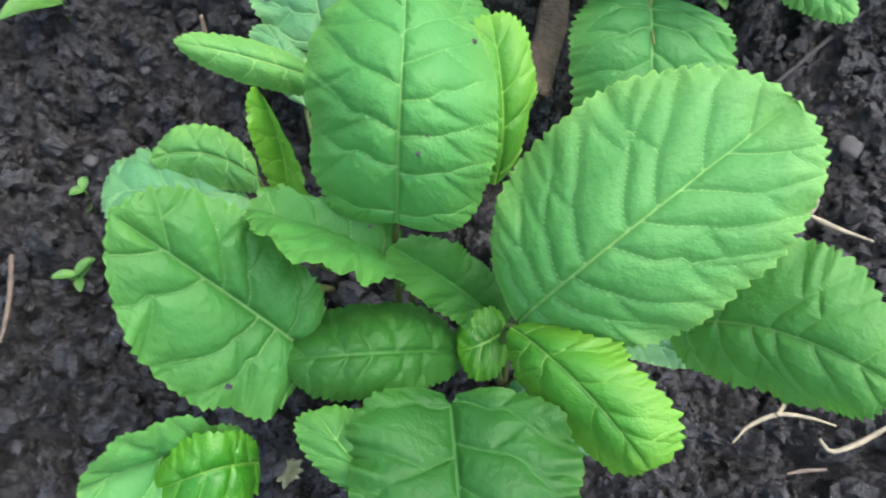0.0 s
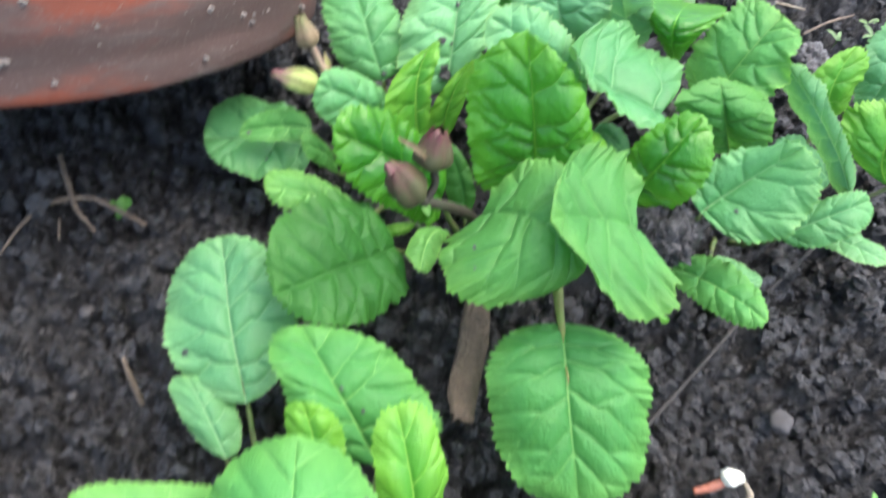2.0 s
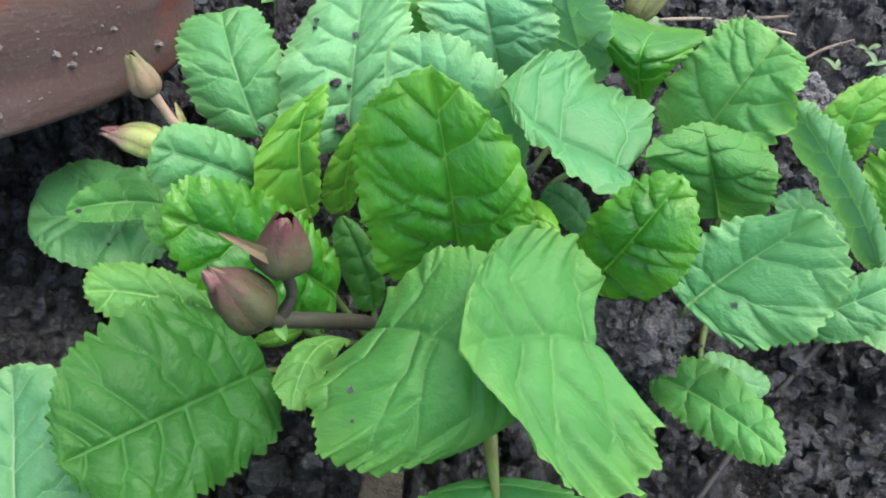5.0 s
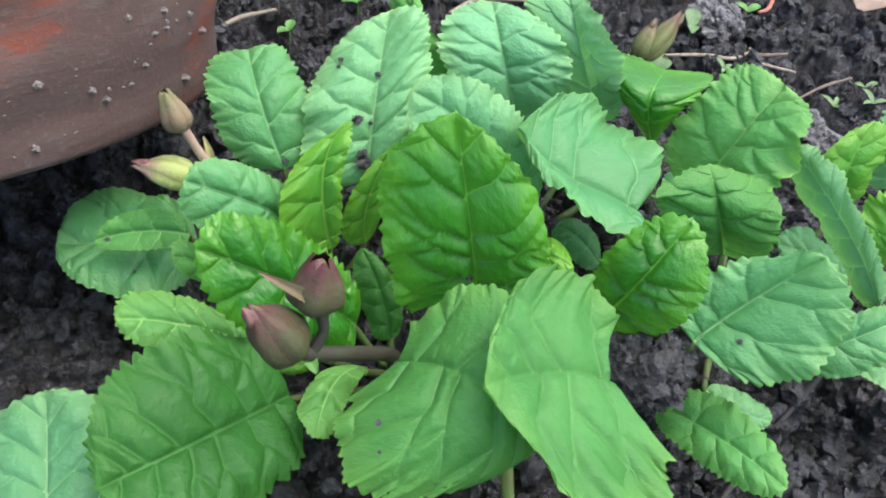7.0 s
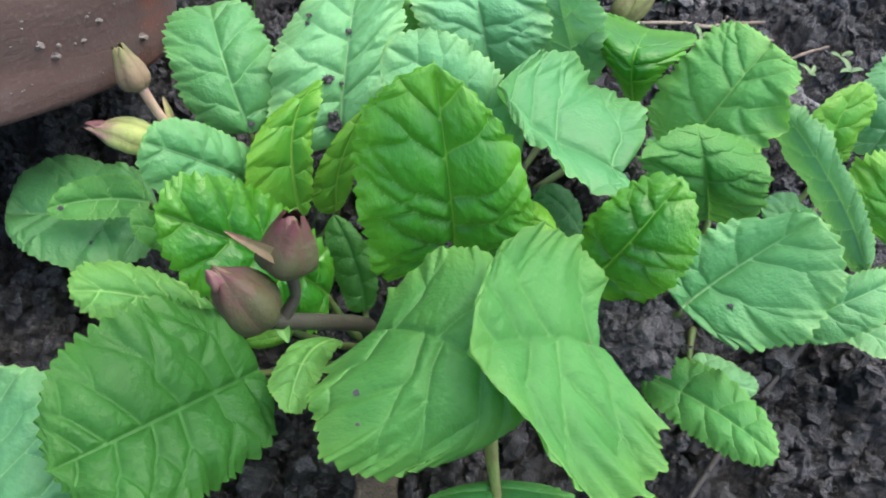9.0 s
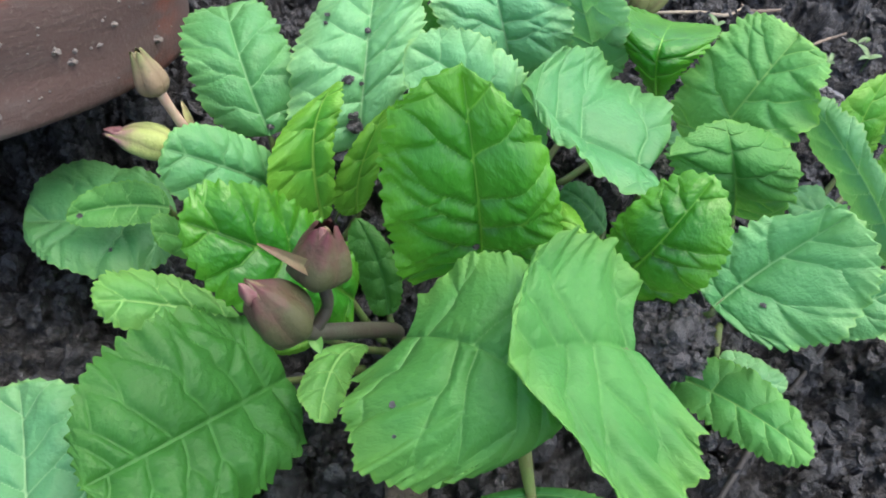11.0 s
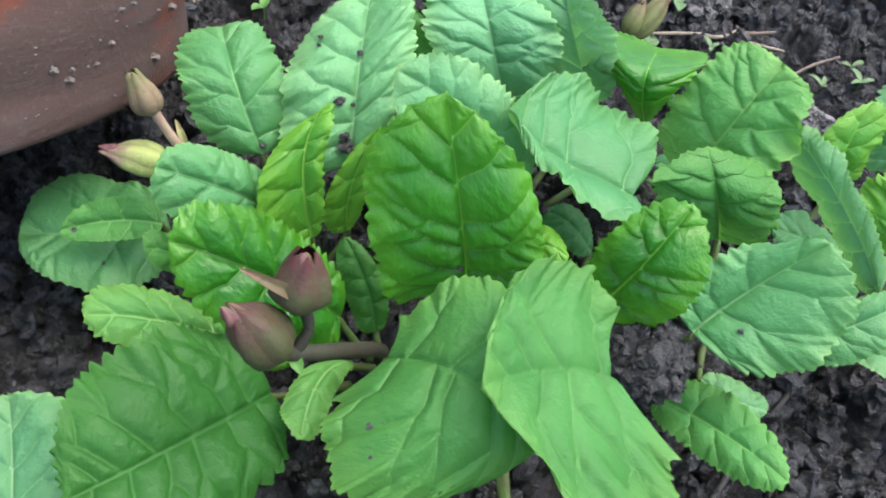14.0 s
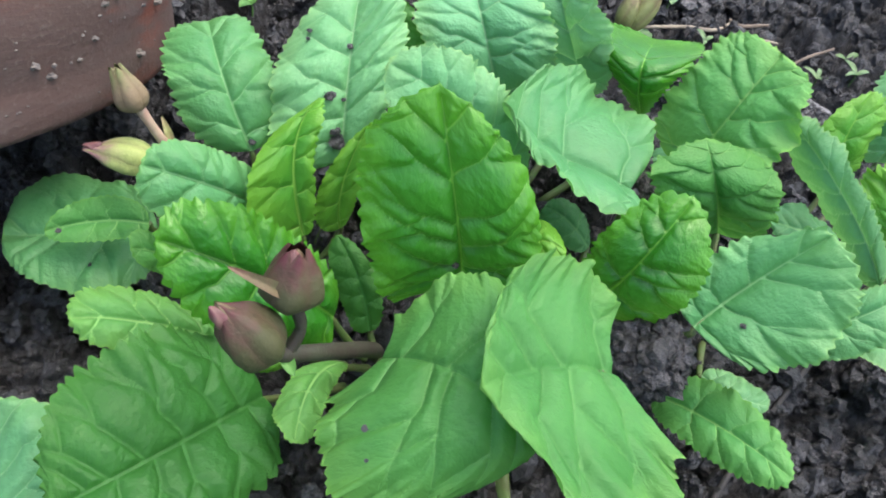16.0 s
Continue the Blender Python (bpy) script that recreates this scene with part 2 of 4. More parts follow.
DRY_WEED = plain_material("withered_weed", (0.17, 0.18, 0.11), (0.10, 0.12, 0.06), 250, 0.6, thru=0.1)


# ---- builders ----
def link_mesh(name, verts, faces, mat, smooth=True):
    me = bpy.data.meshes.new(name)
    me.from_pydata([tuple(p) for p in verts], [], [tuple(f) for f in faces])
    me.materials.append(mat)
    if smooth:
        me.polygons.foreach_set("use_smooth", [True] * len(me.polygons))
    me.update()
    return new(name, me)


def under(ob, parent, label=""):
    if parent is not None:
        ob.parent = parent
    return tagged(ob, label)


def anchor(root, at):
    """Move a thing's origin to its base; its parts stay where they are."""
    for child in root.children:
        child.location = child.location - Vector(at)
    root.location = at
    return root


def grid_faces(rows, cols, closed=False):
    out = []
    for i in range(rows - 1):
        for j in range(cols if closed else cols - 1):
            k = (j + 1) % cols
            out.append((i * cols + j, i * cols + k, (i + 1) * cols + k, (i + 1) * cols + j))
    return out


def spline(points, n):
    """Catmull-Rom through points, n samples."""
    p = [Vector(q) for q in points]
    p = [2 * p[0] - p[1]] + p + [2 * p[-1] - p[-2]]
    out = []
    for k in range(n):
        s = k / (n - 1) * (len(p) - 3)
        i = min(int(s), len(p) - 4)
        f = s - i
        a, b, c, d = p[i:i + 4]
        out.append(0.5 * ((2 * b) + (c - a) * f + (2 * a - 5 * b + 4 * c - d) * f * f + (3 * b - a - 3 * c + d) * f ** 3))
    return out


def tube_mesh(points, radii, n=24, sides=8, rough=0.0, seed=0.0):
    """A bent, tapering rod with closed ends."""
    path = spline(points, n)
    verts = []
    ref = Vector((0.13, 0.31, 0.94))
    for k, c in enumerate(path):
        d = (path[min(k + 1, n - 1)] - path[max(k - 1, 0)]).normalized()
        x = d.cross(ref)
        x = x.normalized() if x.length > 1e-4 else d.orthogonal().normalized()
        y = d.cross(x)
        s = k / (n - 1) * (len(radii) - 1)
        i = min(int(s), len(radii) - 2)
        r = radii[i] + (radii[i + 1] - radii[i]) * (s - i)
        for j in range(sides):
            a = 2 * math.pi * j / sides
            q = r * (1 + rough * noise.noise((math.cos(a) * 1.3 + seed, math.sin(a) * 1.3, k * 0.45)))
            verts.append(c + (x * math.cos(a) + y * math.sin(a)) * q)
    faces = grid_faces(n, sides, True)
    faces.append(tuple(range(sides))[::-1])
    faces.append(tuple(range((n - 1) * sides, n * sides)))
    return verts, faces


def tube(name, points, radii, mat, n=24, sides=8, rough=0.0):
    return link_mesh(name, *tube_mesh(points, radii, n, sides, rough, points[0][0] * 90), mat)


def np_spline(b, m, t, um, u):
    """Parabola through b at 0, m at um, t at 1."""
    u = np.asarray(u)[..., None]
    return (u - um) * (u - 1) / um * b + u * (u - 1) / (um * (um - 1)) * m + u * (u - um) / (1 - um) * t


def lattice(i, j, k):
    """A repeatable random number from 0 to 1 for each lattice point."""
    n = (i.astype(np.int64) * 374761393 + j.astype(np.int64) * 668265263 + k.astype(np.int64) * 1274126177) & 0xFFFFFFFF
    n = ((n ^ (n >> 13)) * 1103515245) & 0xFFFFFFFF
    n = ((n ^ (n >> 16)) * 668265261) & 0xFFFFFFFF
    return ((n ^ (n >> 15)) & 0xFFFFFF) / 0xFFFFFF


def drift(x, y=0.0, z=0.0):
    """Smooth noise from -1 to 1 over whole arrays."""
    x, y, z = np.broadcast_arrays(np.asarray(x, float), np.asarray(y, float), np.asarray(z, float))
    i, j, k = np.floor(x), np.floor(y), np.floor(z)
    fx, fy, fz = (f * f * f * (f * (f * 6 - 15) + 10) for f in (x - i, y - j, z - k))
    out = 0.0
    for a in (0, 1):
        for b in (0, 1):
            for c in (0, 1):
                weight = (fx if a else 1 - fx) * (fy if b else 1 - fy) * (fz if c else 1 - fz)
                out = out + weight * lattice(i + a, j + b, k + c)
    return out * 2 - 1


def blisters(x, y, seed):
    """Cells over a plane: 0 on their borders, rising to 1 inside."""
    i, j = np.floor(x), np.floor(y)
    near = np.full(x.shape, 9.0)
    second = np.full(x.shape, 9.0)
    s = np.full(x.shape, float(int(seed * 10)))
    for a in (-1, 0, 1):
        for b in (-1, 0, 1):
            px, py = i + a + lattice(i + a, j + b, s), j + b + lattice(i + a, j + b, s + 77)
            d = np.hypot(px - x, py - y)
            second = np.minimum(second, np.maximum(near, d))
            near = np.minimum(near, d)
    return np.clip((second - near) * 1.7, 0, 1)


def vein_lines(length, wide, rng):
    """Side veins of one half of a blade, in its flat plane: lines of points (along, across) and their strength at both
    ends. They leave the midrib unevenly, bend towards the tip and fork on their way to the margin."""
    lines = []
    count = max(4, int(round(length / 0.0122 + rng.uniform(-0.6, 0.6))))
    for k in range(count):
        f = (k + 0.35 + rng.uniform(-0.26, 0.26)) / count
        x0 = length * (0.02 + 0.93 * f)
        lean = 0.12 + 0.85 * f + rng.uniform(-0.1, 0.1)
        bow = rng.uniform(0.05, 0.30) / max(wide, 1e-6)
        kink = [rng.uniform(-1, 1) for _ in range(9)]

        def at(y, lean=lean, bow=bow, x0=x0, kink=kink):
            s = min(7.99, 7 * y / wide)
            i = int(s)
            wander = kink[i] + (kink[i + 1] - kink[i]) * (s - i)
            return x0 + lean * y + bow * y * y + 0.058 * wide * wander * min(1.0, 3 * y / wide)

        strong = 0.75 + 0.35 * math.sin(math.pi * min(1.0, f + 0.25)) * rng.uniform(0.7, 1.0)
        ys = np.linspace(0, wide * 1.06, 11)
        lines.append((np.array([(at(y), y) for y in ys]), strong, 0.22 * strong))
        for start, sign in ((rng.uniform(0.26, 0.46), -1), (rng.uniform(0.46, 0.68), 1)):
            y0 = start * wide
            run = wide * 1.06 - y0
            spread = sign * rng.uniform(0.55, 1.05)
            ys = np.linspace(0, run, 7)
            lines.append((np.array([(at(y0) + (lean * 0.8 + spread) * y - sign * 0.25 * y * y / max(run, 1e-6), y0 + y) for y in ys]),
                          0.75 * strong, 0.18))
    return lines


def vein_field(x, y, lines):
    """For points of the flat blade: the distance to the nearest vein, weighed by strength, and that vein's strength."""
    best = np.full(x.shape, 1.0)
    power = np.zeros(x.shape)
    for pts, s0, s1 in lines:
        n = len(pts) - 1
        reach = np.full(x.shape, 1.0)
        part = np.zeros(x.shape)
        for i in range(n):
            (ax, ay), (bx, by) = pts[i], pts[i + 1]
            dx, dy = bx - ax, by - ay
            f = np.clip(((x - ax) * dx + (y - ay) * dy) / (dx * dx + dy * dy + 1e-12), 0, 1)
            d = np.hypot(x - ax - f * dx, y - ay - f * dy)
            closer = d < reach
            reach = np.where(closer, d, reach)
            part = np.where(closer, (i + f) / n, part)
        strength = s0 + (s1 - s0) * part
        weighed = reach + 0.0010 * (1 - strength)
        closer = weighed < best
        best = np.where(closer, weighed, best)
        power = np.where(closer, strength, power)
    return np.maximum(best - 0.0010 * (1 - power), 0), power


leaf_count = [0]


def leaf(plant, base, mid, tip, left, right, look_of="green", um=0.0, p=2.3, q=2.3, quilt=1.0, wave=1.0, teeth=1.0,
         sweep=0.0, pet=0.06, notch=(), stalk=1, fold=0.5, arch=1.0, rib=1.7, cleft=(), label=""):
    """One primrose leaf: a blade round a curved midrib, through its widest points left and right, blistered between its
    forking veins, with a toothed and slightly wavy margin, and a stalk down to the plant's crown."""
    leaf_count[0] += 1
    seed = leaf_count[0] * 3.71
    sweep = sweep if isinstance(sweep, tuple) else (sweep, sweep)
    rng = random.Random(leaf_count[0])
    b, m, t, le, ri = (np.array(v, float) for v in (base, mid, tip, left, right))
    d0, d1 = np.linalg.norm(m - b), np.linalg.norm(t - m)
    um = um or min(0.66, max(0.4, d0 / (d0 + d1)))
    length = d0 + d1
    sl, sr = le - m, ri - m
    wide = (np.linalg.norm(sl), np.linalg.norm(sr))
    half = 0.5 * sum(wide)
    step = 0.00058
    nu = int(min(170, max(44, 1.5 * length / step)))
    nv = int(min(111, max(25, 2 * half / step))) // 2 * 2 + 1
    mid_col = nv // 2
    u = 0.5 * (1 - np.cos(np.pi * np.linspace(0, 1, nu)))
    v = np.linspace(-1, 1, nv)
    v = np.sign(v) * np.abs(v) ** 0.92
    axis = t - b
    nrm = np.cross(axis, ri - le)
    nrm /= np.linalg.norm(nrm)
    if nrm @ np.array((0, -0.6, 1.0)) < 0:
        nrm = -nrm
    w = np.where(u > um, (1 - np.clip((u - um) / (1 - um), 0, 1) ** p) ** (1 / p),
                 (1 - np.clip((um - u) / um, 0, 1) ** q) ** (1 / q))
    w = np.where(u < um, np.maximum(w, pet), w)
    margin, push_u, push_v = {}, {}, {}
    for sgn, width in ((-1, wide[0]), (1, wide[1])):
        f = w * (1 + 0.045 * drift(u * 5.2 + seed, sgn * 3.1) + 0.02 * drift(u * 11 + seed, sgn * 5.3))
        for k in range(0, len(notch), 4):
            if notch[k] == sgn:
                f = f * (1 - notch[k + 2] * np.exp(-((u - notch[k + 1]) / notch[k + 3]) ** 2))
        ex, ey = u * length, f * width
        gx, gy = np.gradient(ex), np.gradient(ey)
        size = np.hypot(gx, gy) + 1e-9
        arc = np.cumsum(size)
        pitch = 0.0034 * min(1.0, 0.55 + half / 0.045)
        phase = arc / pitch + 0.5 * drift(arc / pitch * 0.45 + seed, sgn * 2.0)
        saw = phase % 1.0
        saw = np.where(saw < 0.64, saw / 0.64, (1 - saw) / 0.36) ** 0.8
        tall = 0.0021 * teeth * (0.85 + 0.55 * drift(np.floor(phase) * 1.7 + seed, sgn)) * min(1.0, half / 0.020) * np.clip((u - 0.03) * 14, 0, 1)
        bite = (saw - 0.6) * tall
        push_u[sgn] = bite * -gy / size / length
        push_v[sgn] = bite * gx / size / width
        margin[sgn] = f
    shape = (nu, nv)
    U, V = np.meshgrid(u, v, indexing="ij")
    A = np.abs(V)
    W = w[:, None] * np.ones(nv)
    plus = V >= 0
    F = np.where(plus, margin[1][:, None], margin[-1][:, None])
    blend = A ** 5
    F = W + (F - W) * A ** 3
    out = A
    if cleft:
        gap = np.where(plus, cleft[2], cleft[1]) * np.clip(1 - U / cleft[0], 0, 1)
        out = gap + (1 - gap) * A
    across = F * out + blend * np.where(plus, push_v[1][:, None], push_v[-1][:, None])
    along = U + blend * np.where(plus, push_u[1][:, None], push_u[-1][:, None])
    flat_x = along * length
    flat_y = across * np.where(plus, wide[1], wide[0])
    # veins and the relief that they leave
    dist, power = np.zeros(shape), np.zeros(shape)
    for sgn, width in ((-1, wide[0]), (1, wide[1])):
        midrib = (np.array([(0.0, 0.0), (0.5 * length, 0.0), (0.97 * length, 0.0)]), rib, 0.3 * rib)
        cols = slice(mid_col, nv) if sgn > 0 else slice(0, mid_col)
        dist[:, cols], power[:, cols] = vein_field(flat_x[:, cols], flat_y[:, cols], [midrib] + vein_lines(length, width, rng))
    warp = 0.0012 * drift(flat_x * 300 + seed, flat_y * 300)
    cell = blisters((flat_x + warp) * 240 + seed, (flat_y * np.sign(V) - warp) * 240 + np.where(plus, 0, 50), seed)
    cell = 0.7 * cell + 0.3 * blisters(flat_x * 480 + seed, flat_y * 480 + warp * 480, seed + 3)
    amp = 0.00115 * min(quilt, 0.6 + 0.4 * quilt) * min(1.0, 0.35 + half / 0.034)
    dome = 1 - np.exp(-dist / 0.0024)
    lift = amp * (1.30 * dome + 0.32 * (cell - 0.4) * np.minimum(1, dist / 0.0012)
                  - 0.85 * np.minimum(power, 1.1) * np.exp(-dist / 0.0009)) * np.minimum(1, W * 1.6) * (1 - 0.35 * A)
    side = np.where(plus, 5.0, -5.0)
    ripple = (drift(U * 4.4 + seed, side + A, 2.0) + 0.5 * drift(U * 10 + seed, side + A, 6.0)
              + 0.5 * A * drift(U * 19 + seed, side, 7.0)) * 0.15 * half * wave * A ** 2.4 * W
    sway = drift(U * 2.1 + seed, V * 1.3, 8.0) * 0.07 * half * np.minimum(1, 4 * U) * np.sqrt(W)
    bulge = 0.10 * arch * half * np.sin(A * math.pi) * W
    s = np.where(plus[..., None], sr, sl)
    smooth = np.where(A[..., None] > 0, 0.5 * (sr - sl) * np.sign(V)[..., None] + 0.5 * (sr + sl) * A[..., None], s)
    pts = (np_spline(b, m, t, um, along) + across[..., None] * (fold * s + (1 - fold) * smooth)
           + (np.where(plus, sweep[1], sweep[0]) * A * A * W)[..., None] * axis + (bulge + ripple + sway + lift)[..., None] * nrm)
    faces = grid_faces(nu, nv)
    if cleft:
        faces = [c for c in faces if u[c[0] // nv] > cleft[0] or c[0] % nv not in (mid_col - 1, mid_col)]
    ob = link_mesh("leaf", pts.reshape(-1, 3).tolist(), faces, LEAF[look_of])
    spare = np.minimum((1 - A) * W * half, (1 - U) * length)
    for key, three in (("flat", (flat_x, flat_y, np.full(shape, seed))), ("veins", (dist * 1000, power, cell)),
                       ("rim", (spare, across, U))):
        layer = ob.data.attributes.new(key, "FLOAT_VECTOR", "POINT")
        layer.data.foreach_set("vector", np.stack(three, -1).ravel())
    under(ob, plant, label)
    if stalk:
        start = pts[0, mid_col]
        crown = min(plant_crowns[plant.name], key=lambda c: (c[0] - start[0]) ** 2 + (c[1] - start[1]) ** 2)
        foot = np.array((0.35 * start[0] + 0.65 * crown[0], 0.35 * start[1] + 0.65 * crown[1], 0.0))
        foot[2] = ground_base(foot[0], foot[1]) - 0.006
        row = max(2, nu // 14)
        into = pts[row, mid_col] - start
        into = into / (np.linalg.norm(into) + 1e-9)
        knee = start - into * 0.06 * np.linalg.norm(start - foot) - np.array((0, 0, 0.22 * (start[2] - foot[2])))
        low = nrm * 0.0011
        under(tube("leaf_stalk", [foot, 0.5 * (foot + knee), knee * 0.4 + start * 0.6 - low, pts[row, mid_col] - low, pts[nu // 3, mid_col] - low],
                   (0.0017, 0.0014, 0.0011, 0.0009, 0.0003), LEAF_STALK, 20, 8), ob, "yellowish-green leaf stalk")
    return ob


# ---- ground ----
MOUNDS = ((-0.02, 0.03, 0.075, 0.034), (0.09, 0.04, 0.06, 0.020), (-0.085, -0.19, 0.06, 0.022), (-0.10, -0.03, 0.05, 0.012),
          (0.02, 0.10, 0.05, 0.015), (0.12, -0.09, 0.05, -0.010), (-0.23, -0.10, 0.05, -0.010), (-0.257, 0.185, 0.055, 0.050))


def ground_base(x, y):
    return sum(h * math.exp(-((x - a) ** 2 + (y - c) ** 2) / (2 * s * s)) for a, c, s, h in MOUNDS)


def lumps(x, y, scale, seed):
    d = noise.voronoi((x * scale + seed, y * scale - seed, seed))[0]
    return 1.0 - min(1.0, d[0] * 1.25)


def clods(x, y, scale, seed):
    """Blocky lumps with cracks between them."""
    d = noise.voronoi((x * scale + seed, y * scale - seed, seed))[0]
    return min(1.0, (d[1] - d[0]) * 1.9) ** 0.55


def ground_height(x, y):
    far = max(abs(x), abs(y))
    z = ground_base(x, y)
    z += 0.010 * noise.fractal((x * 9, y * 9, 0.3), 1.0, 2.0, 3) * max(0.0, min(1.0, 1.6 - 1.6 * far))
    z += 0.05 * noise.noise((x * 0.35, y * 0.35, 3.0)) * min(1.0, far / 4)
    near = max(0.0, min(1.0, (0.66 - far) / 0.2))
    if near > 0:
        k = max(0.0, 0.55 + 0.75 * noise.noise((x * 13, y * 13, 7.0)))
        wx, wy = 0.016 * noise.noise((x * 45, y * 45, 1)), 0.016 * noise.noise((x * 45, y * 45, 5))
        wx += 0.006 * noise.noise((x * 130, y * 130, 1))
        wy += 0.006 * noise.noise((x * 130, y * 130, 5))
        rough = 0.019 * clods(x + wx, y + wy, 27, 3.0) * k
        rough += 0.0105 * clods(x + wx, y + wy, 66, 9.0) * (1.2 - k)
        rough += 0.0075 * lumps(x + 0.6 * wx, y + 0.6 * wy, 150, 2.0) * (1.3 - k)
        rough += 0.0125 * noise.fractal((x * 48, y * 48, 2.0), 0.5, 2.2, 6)
        z += near * (rough - 0.021)
    return z


def axis_steps(low, high, step, reach):
    inner = list(np.arange(low, high + step / 2, step))
    def out(sign, start):
        s, p, r = step, start, []
        while abs(p) < reach:
            s *= 1.22
            p += sign * s
            r.append(p)
        return r
    return out(-1, low)[::-1] + inner + out(1, high)


def build_ground():
    xs = axis_steps(-0.34, 0.36, 0.0017, 60.0)
    ys = axis_steps(-0.33, 0.52, 0.0017, 60.0)
    verts = [(x, y, ground_height(x, y)) for y in ys for x in xs]
    ob = link_mesh("ground", verts, grid_faces(len(ys), len(xs)), SOIL)
    return tagged(ob, "dark damp crumbly garden soil bed", "ground", kind="structure")


ground = build_ground()


def clod_template(seed, sub=2):
    bm = bmesh.new()
    bmesh.ops.create_icosphere(bm, subdivisions=sub, radius=1.0)
    for v in bm.verts:
        v.co *= 1 + 0.8 * noise.noise(v.co * 1.3 + Vector((seed, 0, 0))) + 0.4 * noise.noise(v.co * 2.9 + Vector((0, seed, 0)))
    verts = np.array([v.co[:] for v in bm.verts])
    faces = np.array([[v.index for v in f.verts] for f in bm.faces])
    bm.free()
    return verts, faces


def scatter_crumbs():
    """Loose crumbs of soil over the bed, one mesh."""
    rng = random.Random(4)
    kinds = [clod_template(s * 2.3, 2 if s < 4 else 1) for s in range(10)]
    verts, faces, total = [], [], 0
    for k in range(78000):
        x, y = rng.uniform(-0.36, 0.34), rng.uniform(-0.30, 0.46)
        if y > 0.2 and rng.random() < 0.35:
            continue
        if noise.noise((x * 11, y * 11, 4.0)) < rng.uniform(-0.9, 0.0):
            continue
        r = 0.0004 + 0.0056 * rng.random() ** 7
        v, f = kinds[rng.randrange(4) if r > 0.0015 else 4 + rng.randrange(6)]
        turn = np.array(Euler((rng.uniform(0, 6), rng.uniform(0, 6), rng.uniform(0, 6))).to_matrix())
        z = ground_height(x, y) + r * rng.uniform(0.1, 0.7)
        verts.append((v * (r * np.array((1, rng.uniform(0.65, 1), rng.uniform(0.6, 1))))) @ turn.T + np.array((x, y, z)))
        faces.append(f + total)
        total += len(v)
    ob = link_mesh("soil_crumbs", np.vstack(verts).tolist(), np.vstack(faces).tolist(), SOIL, False)
    return tagged(ob, "loose dark soil crumbs strewn over the bed", "soil", kind="stuff")


scatter_crumbs()

# ---- plants ----
plant_crowns = {}


def plant_root(name, crowns, label):
    ob = new(name)
    plant_crowns[ob.name] = [(cx, cy, ground_base(cx, cy) - 0.004) for cx, cy in crowns]
    return tagged(ob, label, "plant", group="primrose plants in the bed")


plant_back = plant_root("primrose_plant", ((-0.03, 0.015), (0.035, 0.03), (-0.06, 0.055), (0.02, 0.075), (0.1, 0.03)),
                        "dense green primrose with broad crinkled leaves and purple buds")
plant_front = plant_root("primrose_plant", ((-0.085, -0.19), (-0.05, -0.19), (-0.11, -0.15)),
                         "leafy green primrose with large round crinkled leaves, no flowers")
leaf(plant_back, (-0.0718, 0.0755, 0.075), (-0.0793, 0.0886, 0.092), (-0.086, 0.1162, 0.097), (-0.0976, 0.0887, 0.09), (-0.0633, 0.099, 0.09), "cool", quilt=1.1, p=3, q=2.9)
leaf(plant_back, (-0.0417, 0.0736, 0.072), (-0.0382, 0.0946, 0.1), (-0.0333, 0.1221, 0.112), (-0.0646, 0.0875, 0.092), (-0.0187, 0.102, 0.105), "sheen_pale", quilt=1.3, q=2.6)
leaf(plant_back, (-0.0142, 0.1166, 0.07), (-0.0206, 0.1302, 0.088), (-0.0238, 0.1512, 0.1), (-0.0311, 0.1514, 0.08), (-0.0104, 0.1211, 0.09), "mid")
leaf(plant_back, (0.0207, 0.1092, 0.07), (0.011, 0.1155, 0.098), (0.0085, 0.1414, 0.105), (-0.012, 0.1195, 0.094), (0.0367, 0.1074, 0.1), "sheen_pale")
leaf(plant_back, (0.0551, 0.1119, 0.07), (0.0424, 0.1162, 0.1), (0.0401, 0.1415, 0.11), (0.0256, 0.1345, 0.095), (0.0514, 0.0965, 0.112), "sheen_pale")
leaf(plant_back, (0.0194, 0.0613, 0.06), (-0.0068, 0.0667, 0.105), (-0.028, 0.0745, 0.115), (-0.0131, 0.0542, 0.09), (0.0031, 0.0728, 0.115), "sheen_pale")
leaf(plant_back, (0.0513, 0.0443, 0.0895), (0.0263, 0.0558, 0.097), (0.008, 0.063, 0.1099), (0.0297, 0.029, 0.1008), (0.0515, 0.0835, 0.0962), "cool", um=.46, p=2.9, q=3.1, pet=.05, sweep=.03, quilt=0.9, wave=.7, teeth=.8)
leaf(plant_back, (0.0757, 0.0949, 0.07), (0.0636, 0.0897, 0.107), (0.0755, 0.1077, 0.1), (0.0494, 0.1064, 0.104), (0.0871, 0.0925, 0.104), "lush", um=.72, p=4, q=1.0, pet=.14, wave=.4, fold=.3)
leaf(plant_back, (0.0856, 0.0692, 0.07), (0.0931, 0.0711, 0.1), (0.1082, 0.0827, 0.115), (0.0821, 0.0903, 0.1), (0.0977, 0.0452, 0.105), "light", p=3.6, q=2.8, quilt=1.2)
leaf(plant_back, (0.0958, 0.0475, 0.06), (0.076, 0.0421, 0.099), (0.074, 0.0522, 0.105), (0.056, 0.0454, 0.095), (0.0999, 0.0368, 0.095), "green", quilt=1.3)
leaf(plant_back, (0.0403, 0.0196, 0.06), (0.0442, 0.0105, 0.1), (0.0555, 0.019, 0.115), (0.0356, 0.0232, 0.095), (0.0576, -0.0011, 0.092), "lush", quilt=2.4)
